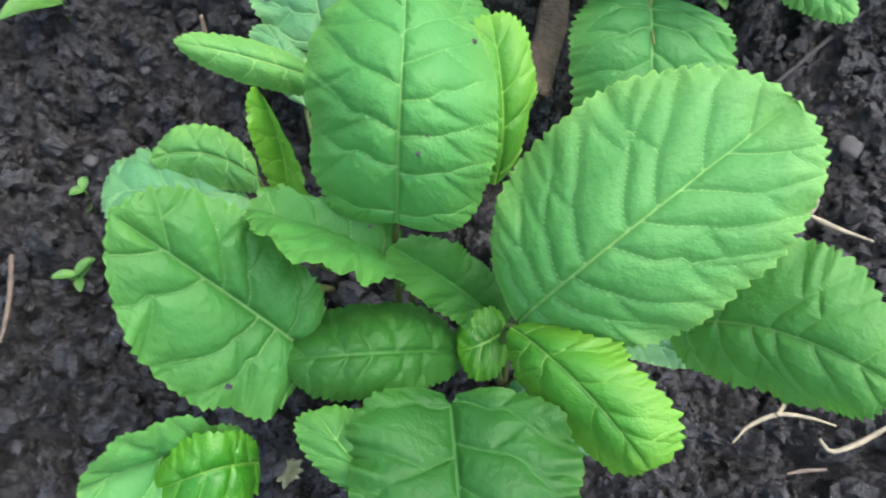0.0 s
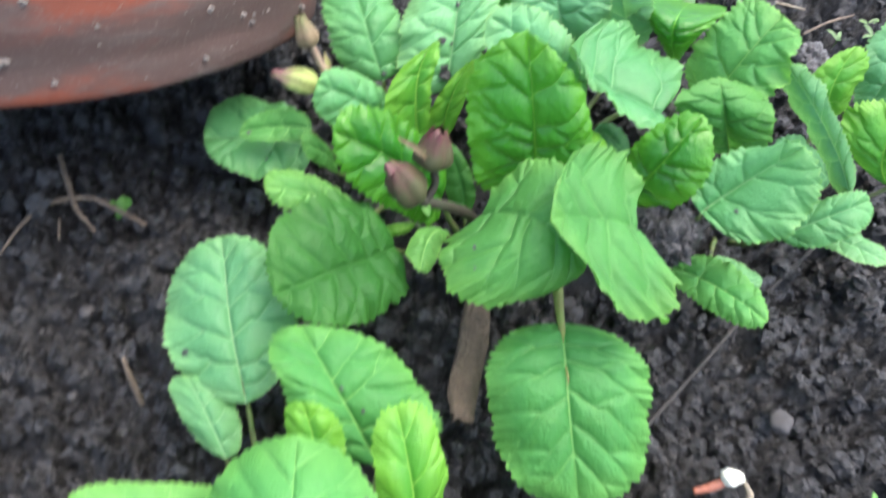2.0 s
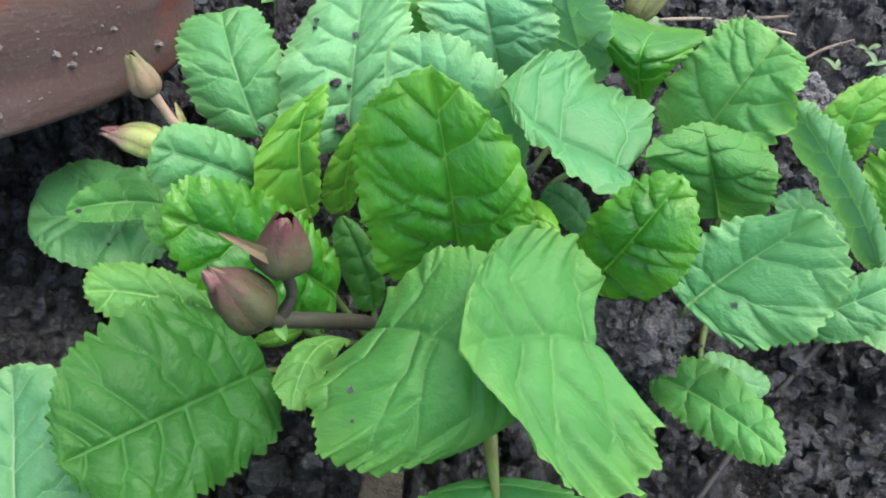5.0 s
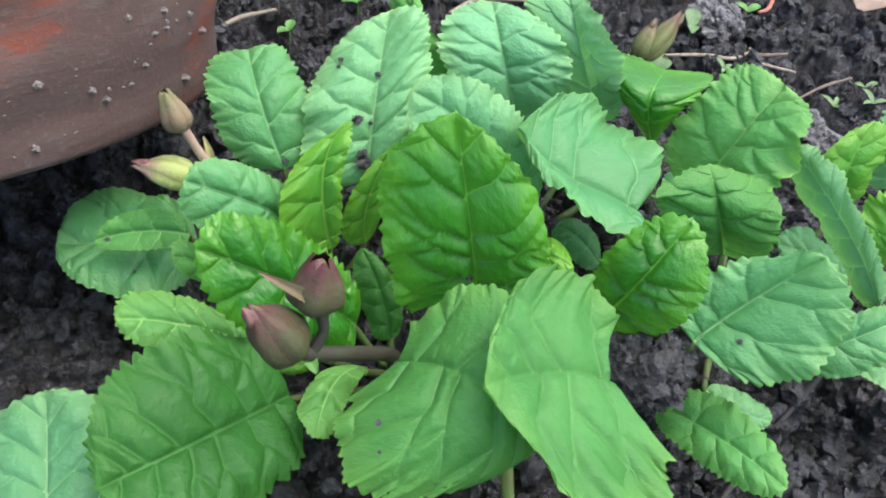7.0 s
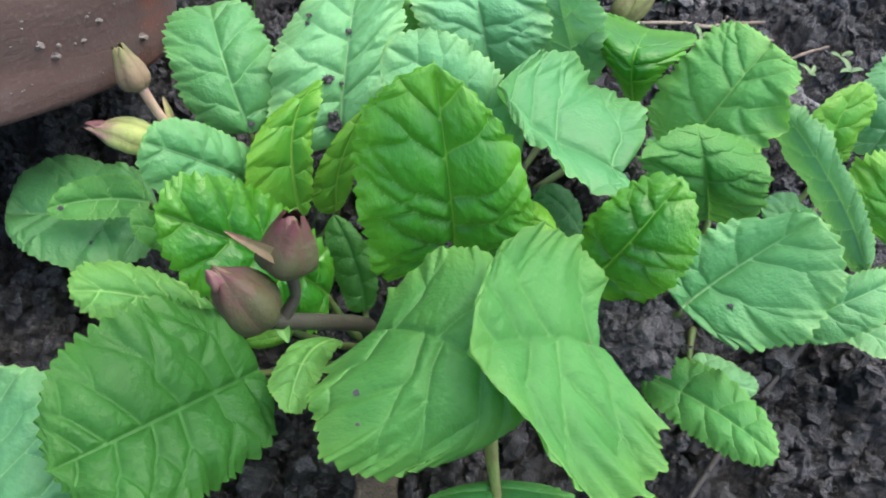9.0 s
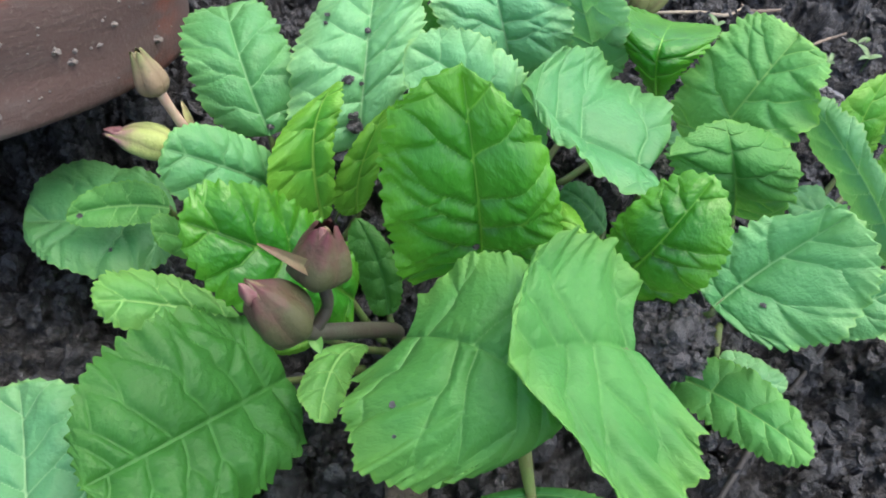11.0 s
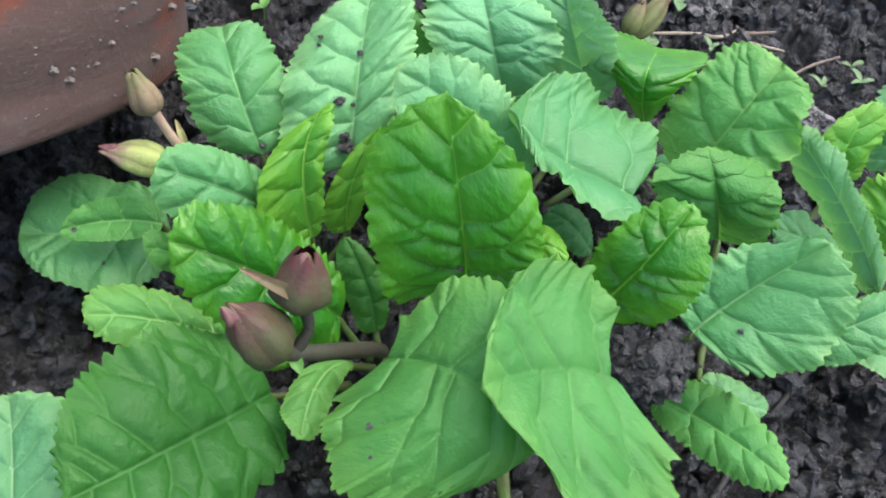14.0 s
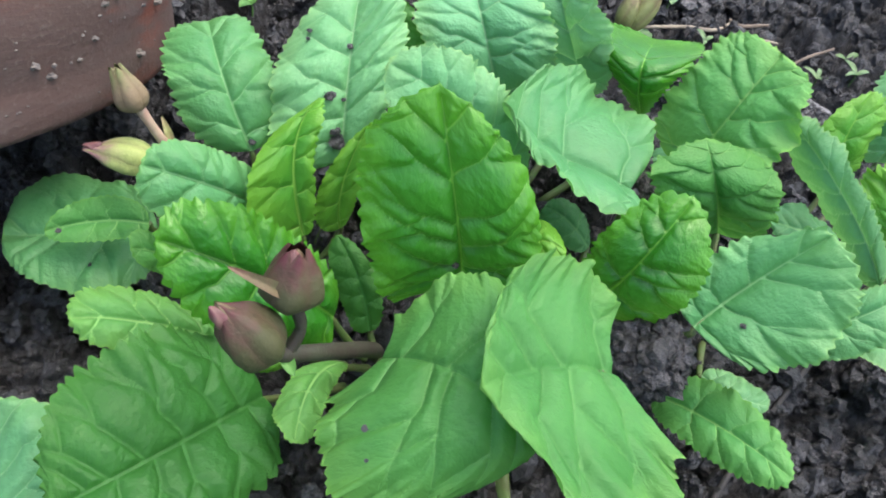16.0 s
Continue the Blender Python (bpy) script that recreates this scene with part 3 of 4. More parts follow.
leaf(plant_back, (0.0631, -0.0021, 0.078), (0.0805, 0.0053, 0.0913), (0.098, 0.0092, 0.1087), (0.068, 0.0125, 0.0973), (0.0901, -0.0199, 0.086), "cool", um=.57, p=2.1, q=2.6, pet=.09, sweep=(.03, .12), notch=(-1, .86, .4, .10), quilt=1.0, teeth=1.0)
leaf(plant_back, (0.113, 0.0055, 0.05), (0.1269, 0.0047, 0.065), (0.149, 0.0119, 0.07), (0.1273, 0.0121, 0.07), (0.1346, -0.004, 0.06), "cool")
leaf(plant_back, (0.1481, 0.0213, 0.03), (0.156, 0.0078, 0.04), (0.1701, -0.0022, 0.04), (0.1617, 0.0152, 0.04), (0.1504, 0.0006, 0.04), "pale")
leaf(plant_back, (0.1408, 0.0156, 0.07), (0.1236, 0.0395, 0.092), (0.1118, 0.0657, 0.1), (0.1252, 0.0444, 0.078), (0.1266, 0.0404, 0.1), "pale")
leaf(plant_back, (0.1564, 0.0742, 0.06), (0.1448, 0.0714, 0.088), (0.1515, 0.0808, 0.1), (0.1316, 0.0725, 0.085), (0.1591, 0.0731, 0.085), "bright")
leaf(plant_back, (0.1545, 0.0443, 0.045), (0.1408, 0.0536, 0.05), (0.1274, 0.061, 0.05), (0.1458, 0.0664, 0.05), (0.1372, 0.0444, 0.045), "deep")
leaf(plant_back, (0.1796, 0.0373, 0.05), (0.1644, 0.0396, 0.075), (0.1686, 0.05, 0.09), (0.1453, 0.0522, 0.08), (0.1839, 0.0355, 0.08), "bright")
leaf(plant_back, (0.19, 0.0916, 0.05), (0.1873, 0.0941, 0.08), (0.1978, 0.1178, 0.09), (0.1734, 0.0971, 0.075), (0.2135, 0.0934, 0.075), "pale")
leaf(plant_back, (-0.0034, 0.037, 0.057), (-0.012, 0.0239, 0.1073), (-0.0184, 0.0388, 0.1381), (-0.0391, 0.0229, 0.1051), (0.0129, 0.0189, 0.1041), "lush", um=.71, p=2.7, q=2.6, pet=.13, sweep=-.08, quilt=2.0, teeth=0.9)
leaf(plant_back, (-0.0351, -0.0177, 0.0961), (-0.0154, -0.0341, 0.1129), (-0.0005, -0.0470, 0.1015), (0.0013, -0.0124, 0.1161), (-0.0402, -0.0564, 0.0948), "soft", um=.57, p=2.35, q=1.9, pet=.45, sweep=(-.20, -.22), quilt=1.3, wave=.75, teeth=.75, fold=0.0, arch=.4, rib=.6)
leaf(plant_back, (0.0227, -0.0282, 0.1024), (-0.0029, -0.0338, 0.1164), (-0.0172, -0.0412, 0.1247), (-0.0015, -0.0088, 0.1277), (0.0217, -0.0695, 0.1047), "soft", um=.59, p=2.3, q=2.5, pet=.58, sweep=(-.10, .05), quilt=1.3, wave=.75, teeth=.65, fold=0.0, arch=.4, rib=.35)
leaf(plant_back, (-0.0673, -0.0092, 0.0605), (-0.0898, -0.033, 0.0811), (-0.1122, -0.0474, 0.0861), (-0.0968, -0.0014, 0.0865), (-0.0723, -0.0445, 0.0653), "dark", um=.5, p=2.2, q=2.9, pet=.1, sweep=.14, teeth=1.5, quilt=1.4)
leaf(plant_back, (-0.081, 0.0159, 0.05), (-0.1046, 0.0154, 0.066), (-0.1223, 0.0141, 0.07), (-0.1101, 0.0277, 0.065), (-0.1026, 0.0062, 0.06), "light", quilt=2.4)
leaf(plant_back, (-0.0461, 0.0172, 0.06), (-0.0717, 0.0139, 0.093), (-0.0924, 0.0154, 0.105), (-0.0682, 0.0255, 0.105), (-0.0742, 0.0031, 0.075), "lush", quilt=2.2, q=2.8)
leaf(plant_back, (-0.0668, 0.0609, 0.06), (-0.085, 0.0482, 0.09), (-0.1003, 0.0464, 0.1), (-0.0836, 0.0594, 0.095), (-0.0927, 0.0395, 0.08), "cool", teeth=0.57, wave=0.6, quilt=1.5)
leaf(plant_back, (-0.093, 0.0423, 0.05), (-0.1013, 0.0401, 0.066), (-0.108, 0.0388, 0.07), (-0.1032, 0.0454, 0.07), (-0.1018, 0.0365, 0.06), "mid")
leaf(plant_back, (-0.0552, 0.0502, 0.06), (-0.0577, 0.0582, 0.085), (-0.049, 0.075, 0.1), (-0.0729, 0.0482, 0.08), (-0.0509, 0.0583, 0.085), "bright", um=.4)
leaf(plant_back, (-0.0425, 0.0607, 0.05), (-0.0408, 0.0633, 0.075), (-0.0325, 0.0736, 0.09), (-0.05, 0.0608, 0.07), (-0.0339, 0.063, 0.08), "bright")
leaf(plant_back, (-0.106, 0.0618, 0.045), (-0.1324, 0.0645, 0.045), (-0.158, 0.0645, 0.045), (-0.1361, 0.0926, 0.045), (-0.1292, 0.0411, 0.042), "cool", teeth=0.43, wave=0.4, quilt=1.2)
leaf(plant_back, (-0.1049, 0.0527, 0.065), (-0.1212, 0.0555, 0.063), (-0.1376, 0.0524, 0.062), (-0.1196, 0.0607, 0.07), (-0.1199, 0.0497, 0.06), "mid", wave=0.5)
leaf(plant_back, (-0.0431, 0.0063, 0.05), (-0.0547, -0.0168, 0.075), (-0.0577, -0.0302, 0.075), (-0.0622, -0.0166, 0.075), (-0.0497, -0.0182, 0.07), "light", quilt=2, wave=1.5)
leaf(plant_back, (-0.0577, 0.0099, 0.05), (-0.0651, 0.0061, 0.052), (-0.0728, 0.0065, 0.05), (-0.0652, 0.0096, 0.052), (-0.0652, 0.0053, 0.048), "bright")
leaf(plant_back, (0.0624, -0.0064, 0.04), (0.0737, -0.0258, 0.056), (0.0882, -0.0451, 0.06), (0.081, -0.0132, 0.055), (0.068, -0.0329, 0.05), "mid")
leaf(plant_back, (0.0878, 0.0049, 0.03), (0.0974, -0.0053, 0.032), (0.1095, -0.0086, 0.03), (0.1029, 0.0021, 0.03), (0.0954, -0.0095, 0.028), "pale")
# sunk between other leaves; its shade is painted by the dark look
leaf(plant_back, (-0.0338, 0.0205, 0.045), (-0.0371, 0.03, 0.06), (-0.044, 0.0425, 0.07), (-0.044, 0.0286, 0.055), (-0.0311, 0.03, 0.06), "dark")
leaf(plant_back, (0.0125, 0.0252, 0.08), (0.017, 0.0236, 0.09), (0.0238, 0.019, 0.09), (0.0174, 0.0318, 0.09), (0.0174, 0.0192, 0.085), "bright")
leaf(plant_back, (0.049, 0.0496, 0.05), (0.0395, 0.0544, 0.06), (0.0282, 0.0532, 0.07), (0.0442, 0.0614, 0.06), (0.0345, 0.0514, 0.055), "deep")
leaf(plant_back, (-0.0021, -0.0497, 0.0678), (-0.0033, -0.0772, 0.0698), (0.002, -0.112, 0.0402), (-0.0334, -0.0703, 0.0665), (0.0293, -0.072, 0.0653), "mid", um=.5, p=3.2, q=2.1, pet=.08, sweep=.07, stalk=0)
leaf(plant_back, (-0.0105, -0.0041, 0.05), (-0.0254, -0.0143, 0.05), (-0.0374, -0.0165, 0.045), (-0.0291, -0.0065, 0.05), (-0.0232, -0.0197, 0.045), "bright")
leaf(plant_front, (-0.0954, -0.1702, 0.0958), (-0.0961, -0.1531, 0.137), (-0.0963, -0.1189, 0.136), (-0.1205, -0.1501, 0.1198), (-0.0711, -0.1592, 0.1246), "mid", um=.56, p=2.6, q=2.8, sweep=.05, quilt=1.2, teeth=0.5)
leaf(plant_front, (-0.0576, -0.1888, 0.0713), (-0.0376, -0.181, 0.1195), (-0.0014, -0.1551, 0.142), (-0.0565, -0.151, 0.1167), (-0.0117, -0.1974, 0.1116), "light", um=.60, p=2.05, q=1.75, pet=.09, sweep=.03, quilt=1.1, teeth=.9)
leaf(plant_front, (-0.006, -0.1828, 0.06), (0.0152, -0.1952, 0.09), (0.0369, -0.2123, 0.1), (0.021, -0.1699, 0.1), (0.0198, -0.2082, 0.07), "green", quilt=0.9)
leaf(plant_front, (-0.0612, -0.1935, 0.08), (-0.0429, -0.2173, 0.095), (-0.028, -0.234, 0.09), (-0.0294, -0.212, 0.1), (-0.0471, -0.2182, 0.075), "bright", p=2.8, quilt=0.8)
leaf(plant_front, (-0.1182, -0.2, 0.0689), (-0.1417, -0.1916, 0.0956), (-0.1643, -0.1825, 0.1164), (-0.1312, -0.1753, 0.1027), (-0.1511, -0.2157, 0.0818), "green", um=.64, p=2.0, q=2.2, quilt=2.0, wave=1.3, teeth=0.7)
leaf(plant_front, (-0.0716, -0.1914, 0.05), (-0.1017, -0.2029, 0.08), (-0.1247, -0.2044, 0.075), (-0.1014, -0.1843, 0.07), (-0.1009, -0.2138, 0.07), "dark", um=.58, p=2.6, q=2.2, quilt=1.5, teeth=.7)
leaf(plant_front, (-0.0586, -0.1863, 0.06), (-0.0681, -0.1941, 0.065), (-0.0744, -0.1947, 0.06), (-0.07, -0.1833, 0.065), (-0.0656, -0.204, 0.06), "lush")
leaf(plant_front, (-0.0899, -0.1755, 0.07), (-0.1137, -0.1718, 0.09), (-0.135, -0.1706, 0.1), (-0.1128, -0.1625, 0.095), (-0.1136, -0.1934, 0.115), "green", quilt=1.2)
leaf(plant_front, (-0.0578, -0.1828, 0.05), (-0.0781, -0.1786, 0.075), (-0.0967, -0.1749, 0.09), (-0.0721, -0.1711, 0.08), (-0.0849, -0.1882, 0.08), "dark", quilt=0.8)
leaf(plant_front, (-0.0781, -0.2125, 0.076), (-0.0768, -0.2341, 0.083), (-0.0743, -0.2608, 0.085), (-0.105, -0.236, 0.085), (-0.0454, -0.2363, 0.09), "dark", stalk=0, um=.42, q=2.2, pet=.28, sweep=-.14, fold=.6, quilt=1.2, cleft=(.05, .2, .2), teeth=0.7)
leaf(plant_front, (-0.0813, -0.2429, 0.06), (-0.1033, -0.2322, 0.08), (-0.1142, -0.2195, 0.08), (-0.1143, -0.2328, 0.08), (-0.0955, -0.2249, 0.075), "green", teeth=1.14)
leaf(plant_front, (-0.1357, -0.2237, 0.05), (-0.156, -0.231, 0.065), (-0.1746, -0.2403, 0.07), (-0.1538, -0.2241, 0.08), (-0.155, -0.2423, 0.06), "mid", stalk=0, quilt=2.4, teeth=1.14)
leaf(plant_front, (-0.1316, -0.2285, 0.05), (-0.1407, -0.234, 0.07), (-0.1587, -0.2394, 0.06), (-0.1413, -0.2245, 0.075), (-0.1389, -0.2459, 0.06), "lush", stalk=0, quilt=2)
leaf(plant_front, (-0.1181, -0.1237, 0.095), (-0.1393, -0.1303, 0.113), (-0.1584, -0.1285, 0.115), (-0.1413, -0.1233, 0.113), (-0.1377, -0.1335, 0.104), "light", p=1.8)
leaf(plant_front, (-0.129, -0.1509, 0.07), (-0.1312, -0.1415, 0.088), (-0.137, -0.1338, 0.105), (-0.1372, -0.1453, 0.09), (-0.1237, -0.149, 0.085), "bright")
leaf(plant_front, (-0.1437, -0.132, 0.05), (-0.1625, -0.1262, 0.055), (-0.181, -0.127, 0.05), (-0.1624, -0.1143, 0.055), (-0.1571, -0.1336, 0.045), "light", quilt=2.2)
leaf(plant_front, (-0.1451, -0.1409, 0.04), (-0.1748, -0.1382, 0.05), (-0.1963, -0.1398, 0.045), (-0.1799, -0.1174, 0.04), (-0.1708, -0.1565, 0.05), "pale")
leaf(plant_front, (-0.1244, -0.0743, 0.05), (-0.1319, -0.0447, 0.06), (-0.1378, -0.011, 0.07), (-0.1589, -0.0459, 0.052), (-0.1063, -0.0401, 0.06), "pale", q=1.8)
leaf(plant_front, (-0.0741, -0.1008, 0.055), (-0.0867, -0.0842, 0.075), (-0.1025, -0.0571, 0.08), (-0.1064, -0.0837, 0.075), (-0.0563, -0.0791, 0.07), "mid")
leaf(plant_front, (-0.0618, -0.1347, 0.06), (-0.0636, -0.121, 0.09), (-0.0691, -0.0966, 0.1), (-0.0758, -0.1199, 0.09), (-0.0535, -0.1114, 0.09), "bright", stalk=0)
leaf(plant_front, (-0.0927, -0.1128, 0.07), (-0.0958, -0.1016, 0.082), (-0.0997, -0.0907, 0.09), (-0.1048, -0.0989, 0.08), (-0.086, -0.0994, 0.08), "bright")
leaf(plant_front, (-0.1323, -0.1673, 0.06), (-0.1424, -0.164, 0.082), (-0.1543, -0.1604, 0.08), (-0.1417, -0.156, 0.08), (-0.1457, -0.1706, 0.08), "pale")
leaf(plant_front, (-0.0268, -0.1807, 0.05), (-0.0083, -0.1863, 0.05), (0.0082, -0.19, 0.05), (-0.002, -0.179, 0.05), (-0.0108, -0.1931, 0.05), "pale")
leaf(plant_front, (-0.0533, -0.1995, 0.05), (-0.0435, -0.2155, 0.06), (-0.0338, -0.2248, 0.06), (-0.0415, -0.2068, 0.06), (-0.051, -0.2165, 0.055), "deep")
leaf(plant_front, (-0.1316, -0.0925, 0.04), (-0.1396, -0.0771, 0.048), (-0.1481, -0.0631, 0.05), (-0.1514, -0.0737, 0.045), (-0.1292, -0.0742, 0.045), "pale")
leaf(plant_back, (0.1106, 0.0679, 0.045), (0.0988, 0.0805, 0.054), (0.0939, 0.0974, 0.055), (0.0854, 0.0805, 0.052), (0.1164, 0.0872, 0.052), "deep")


# ---- terracotta pot ----
def build_pot():
    """A thrown clay pot with soft turning rings, propped on heaped soil and leaning away from the plants."""
    root = tagged(new("flower_pot"), "weathered ribbed terracotta pot, stained grey, leaning on heaped soil", "pot")
    n = 144

    def turning(z):
        return 0.0006 * math.sin(z / 0.037 * 2 * math.pi + 1.8 * math.sin(z * 39) + 0.6)

    outer = [(0.040, 0.0), (0.130, -0.0010), (0.1455, -0.0012), (0.1476, -0.0004), (0.1484, 0.0020), (0.1484, 0.0070)]
    z = 0.011
    while z < 0.172:
        ring = turning(z)
        outer.append((0.1478 + z * 0.06 + ring, z))
        z += 0.0024
    rim = [(0.1600, 0.174), (0.1650, 0.178), (0.1680, 0.185), (0.1680, 0.211), (0.165, 0.217), (0.159, 0.218), (0.153, 0.214), (0.150, 0.175)]
    inner = [(0.147, 0.14), (0.142, 0.09)]

    def surface(r, h, a):
        """A point of the clay, a little out of round, its rings sagging."""
        k = 1 + 0.010 * noise.noise((math.cos(a) * 2, math.sin(a) * 2, h * 9)) + 0.003 * noise.noise((math.cos(a) * 9, math.sin(a) * 9, h * 60))
        return (r * k * math.cos(a), r * k * math.sin(a), h + (0.004 * math.sin(2 * a + 0.7) * min(1.0, h / 0.02) if h > 0 else 0))

    def lathe(profile):
        verts = [surface(r, h, 2 * math.pi * j / n) for r, h in profile for j in range(n)]
        return verts, grid_faces(len(profile), n, True)

    v, f = lathe(outer + rim + inner)
    f.append(tuple(range(n))[::-1])
    under(link_mesh("wall", v, f, TERRACOTTA), root)
    v, f = lathe([(0.1485, 0.158), (0.125, 0.162), (0.07, 0.166), (0.02, 0.164), (0.001, 0.165)])
    under(link_mesh("soil_fill", v, f, SOIL), root, "dark potting soil")
    # splashes of soil dried on the clay
    rng = random.Random(12)
    kinds = [clod_template(q * 3.1 + 1, 2) for q in range(5)]
    verts, faces, total = [], [], 0
    for k in range(900):
        ang, h = rng.uniform(-2.6, 0.9), 0.006 + 0.15 * rng.random() ** 1.3
        if noise.noise((ang * 3, h * 30, 2.0)) < rng.uniform(-0.5, 0.45):
            continue
        r = 0.0004 + 0.0019 * rng.random() ** 4
        c = np.array(surface(0.1478 + h * 0.06 + turning(h), h, ang))
        pv, pf = kinds[k % 5]
        verts.append(pv * r * np.array((1.0, 0.8, 0.7)) + c)
        faces.append(pf + total)
        total += len(pv)
    under(tagged(link_mesh("dried_soil", np.vstack(verts).tolist(), np.vstack(faces).tolist(), CRUST, False), kind="stuff"), root, "grey crumbs of dried soil")
    root.matrix_world = pose(*POT, -23.6, 0, 0)
    return root


POT = (-0.256, 0.1475, 0.0545)
build_pot()


# ---- flower buds ----
def bud_mesh(base, tip, width, lobes=5, twist=0.6, seed=0.0, pointed=1.0):
    """A closed bud: a ridged spindle that twists to a point."""
    a, c = Vector(base), Vector(tip)
    d = (c - a)
    length = d.length
    d.normalize()
    x = d.orthogonal().normalized()
    y = d.cross(x)
    n, sides = 26, 30
    verts = []
    for k in range(n):
        s = k / (n - 1)
        r = width * (math.sin(math.pi * min(1.0, s ** 0.72)) ** 0.8 * (1 - 0.35 * pointed * s) + 0.05)
        if s > 0.97:
            r *= 0.5
        for j in range(sides):
            ang = 2 * math.pi * j / sides
            ridge = 1 + 0.13 * math.cos(lobes * ang) * math.sin(math.pi * s) ** 0.5 + 0.06 * noise.noise((ang + seed, s * 4, seed))
            w = ang + twist * s
            bend = x * (0.10 * length * s * s)
            verts.append(a + d * (s * length) + bend + (x * math.cos(w) + y * math.sin(w)) * r * ridge)
    faces = grid_faces(n, sides, True)
    faces += [tuple(range(sides))[::-1], tuple(range((n - 1) * sides, n * sides))]
    return verts, faces


def sepal_mesh(base, tip, width, seed=0.0):
    """A narrow pointed bract, folded along its middle."""
    a, c = Vector(base), Vector(tip)
    d = c - a
    side = d.cross(Vector((0.2, -0.6, 0.8))).normalized()
    up = side.cross(d).normalized()
    if up.z < 0:
        up = -up
    n, cols = 18, 7
    verts = []
    for k in range(n):
        s = k / (n - 1)
        w = width * (math.sin(math.pi * (0.12 + 0.88 * s)) ** 0.8) * (1 - 0.3 * s) + 0.0002
        for j in range(cols):
            v = j / (cols - 1) * 2 - 1
            verts.append(a + d * s + side * (v * w) + up * (0.16 * d.length * math.sin(s * 2.6 + seed) * 0.6 + abs(v) * w * 0.5))
    back = [Vector(q) - up * 0.0006 for q in verts]
    off = len(verts)
    f = grid_faces(n, cols)
    f += [tuple(i + off for i in q)[::-1] for q in grid_faces(n, cols)]
    return verts + back, f


def bud_sepal(base, tip, width, angle, flare, seed, mat):
    """One sepal pressed to a bud: a keeled strip that follows the bud and frees its point."""
    a, c = Vector(base), Vector(tip)
    d = c - a
    length = d.length
    d.normalize()
    x = d.orthogonal().normalized()
    y = d.cross(x)
    n, cols = 16, 7
    outer, inner, tone = [], [], []
    for k in range(n):
        s = k / (n - 1)
        r = width * (math.sin(math.pi * min(1.0, (0.04 + 0.90 * s) ** 0.72)) ** 0.8 * (1 - 0.30 * s) + 0.09) + flare * width * max(0.0, s - 0.7)
        late = max(0.0, (s - 0.62) / 0.38) ** 1.4
        r *= 1 - (0.85 if flare <= 0.2 else 0.25) * late
        spread = 0.86 * (1 - s ** (3.0 if flare <= 0.2 else 7.0)) ** 0.7 + 0.02
        for j in range(cols):
            v = j / (cols - 1) * 2 - 1
            ang = angle + v * spread + 0.5 * s
            keel = 1.06 + 0.24 * (1 - abs(v)) ** 1.3 + 0.05 * noise.noise((v * 2 + seed, s * 5, seed))
            way = x * math.cos(ang) + y * math.sin(ang)
            bend = x * (0.10 * length * s * s)
            outer.append(a + d * (s * length * 1.03) + bend + way * (r * keel))
            inner.append(a + d * (s * length * 1.03) + bend + way * (r * keel - 0.00035))
            tone.append((s, abs(v), 0.0))
    off = len(outer)
    f = grid_faces(n, cols)
    ob = link_mesh("sepal", outer + inner, f + [tuple(i + off for i in q)[::-1] for q in f], mat)
    ob.data.attributes.new("sepal", "FLOAT_VECTOR", "POINT").data.foreach_set("vector", np.array(tone + tone).ravel())
    return ob


def sepal_material(name, low, high, edge):
    """Sepal: one colour at its foot, another towards its point and along its rim, finely blotched."""
    m = Nodes(name, 0.6)
    n = m.tree.nodes.new("ShaderNodeAttribute")
    n.attribute_name = "sepal"
    sep = m.tree.nodes.new("ShaderNodeSeparateXYZ")
    m.link(n.outputs["Vector"], sep.inputs[0])
    at = m.coords()
    f = m.math("ADD", sep.outputs[0], m.math("MULTIPLY_ADD", m.noise(at, 260, 3.0), 0.5, -0.25))
    col = m.mix(m.step(f, 0.45, 0.95), low, high)
    col = m.mix(m.math("MULTIPLY", m.step(sep.outputs[1], 0.35, 0.95), 0.75), col, edge)
    col = m.mix(m.math("MULTIPLY", m.step(m.noise(at, 420, 4.0, 0.6), 0.5, 0.72), 0.45), col, tuple(c * 0.55 for c in low))
    m.link(col, m.bsdf.inputs["Base Color"])
    m.bsdf.inputs["Specular IOR Level"].default_value = 0.3
    m.link(m.bump(m.noise(at, 700, 3.0), 0.5, 0.0006), m.bsdf.inputs["Normal"])
    return m.mat


SEPAL = {
    "purple": sepal_material("purple_sepal", (0.052, 0.054, 0.023), (0.068, 0.018, 0.022), (0.068, 0.041, 0.027)),
    "green": sepal_material("green_sepal", (0.26, 0.31, 0.10), (0.19, 0.08, 0.11), (0.15, 0.15, 0.06)),
    "dry": sepal_material("withered_sepal", (0.17, 0.125, 0.075), (0.12, 0.135, 0.05), (0.12, 0.085, 0.045)),
    "brown": sepal_material("brown_sepal", (0.105, 0.125, 0.042), (0.100, 0.040, 0.034), (0.075, 0.055, 0.03)),
}


def flower_bud(plant, base, tip, width, calyx_mat, tip_mat, label, seed, sepals="purple", flare=0.0):
    ob = under(link_mesh("flower_bud", *bud_mesh(base, tip, width * 0.94, 5, 0.7, seed), calyx_mat), plant, label)
    a, c = Vector(base), Vector(tip)
    d = c - a
    under(link_mesh("petal_tip", *bud_mesh(a + d * 0.72, c + d * 0.04, width * 0.40, 4, 1.6, seed + 2), tip_mat), ob, "rolled purple petal tip")
    for k in range(5):
        under(bud_sepal(base, tip, width, 2 * math.pi * k / 5 + seed, flare, seed + k, SEPAL[sepals]), ob)
    return ob


P = plant_back
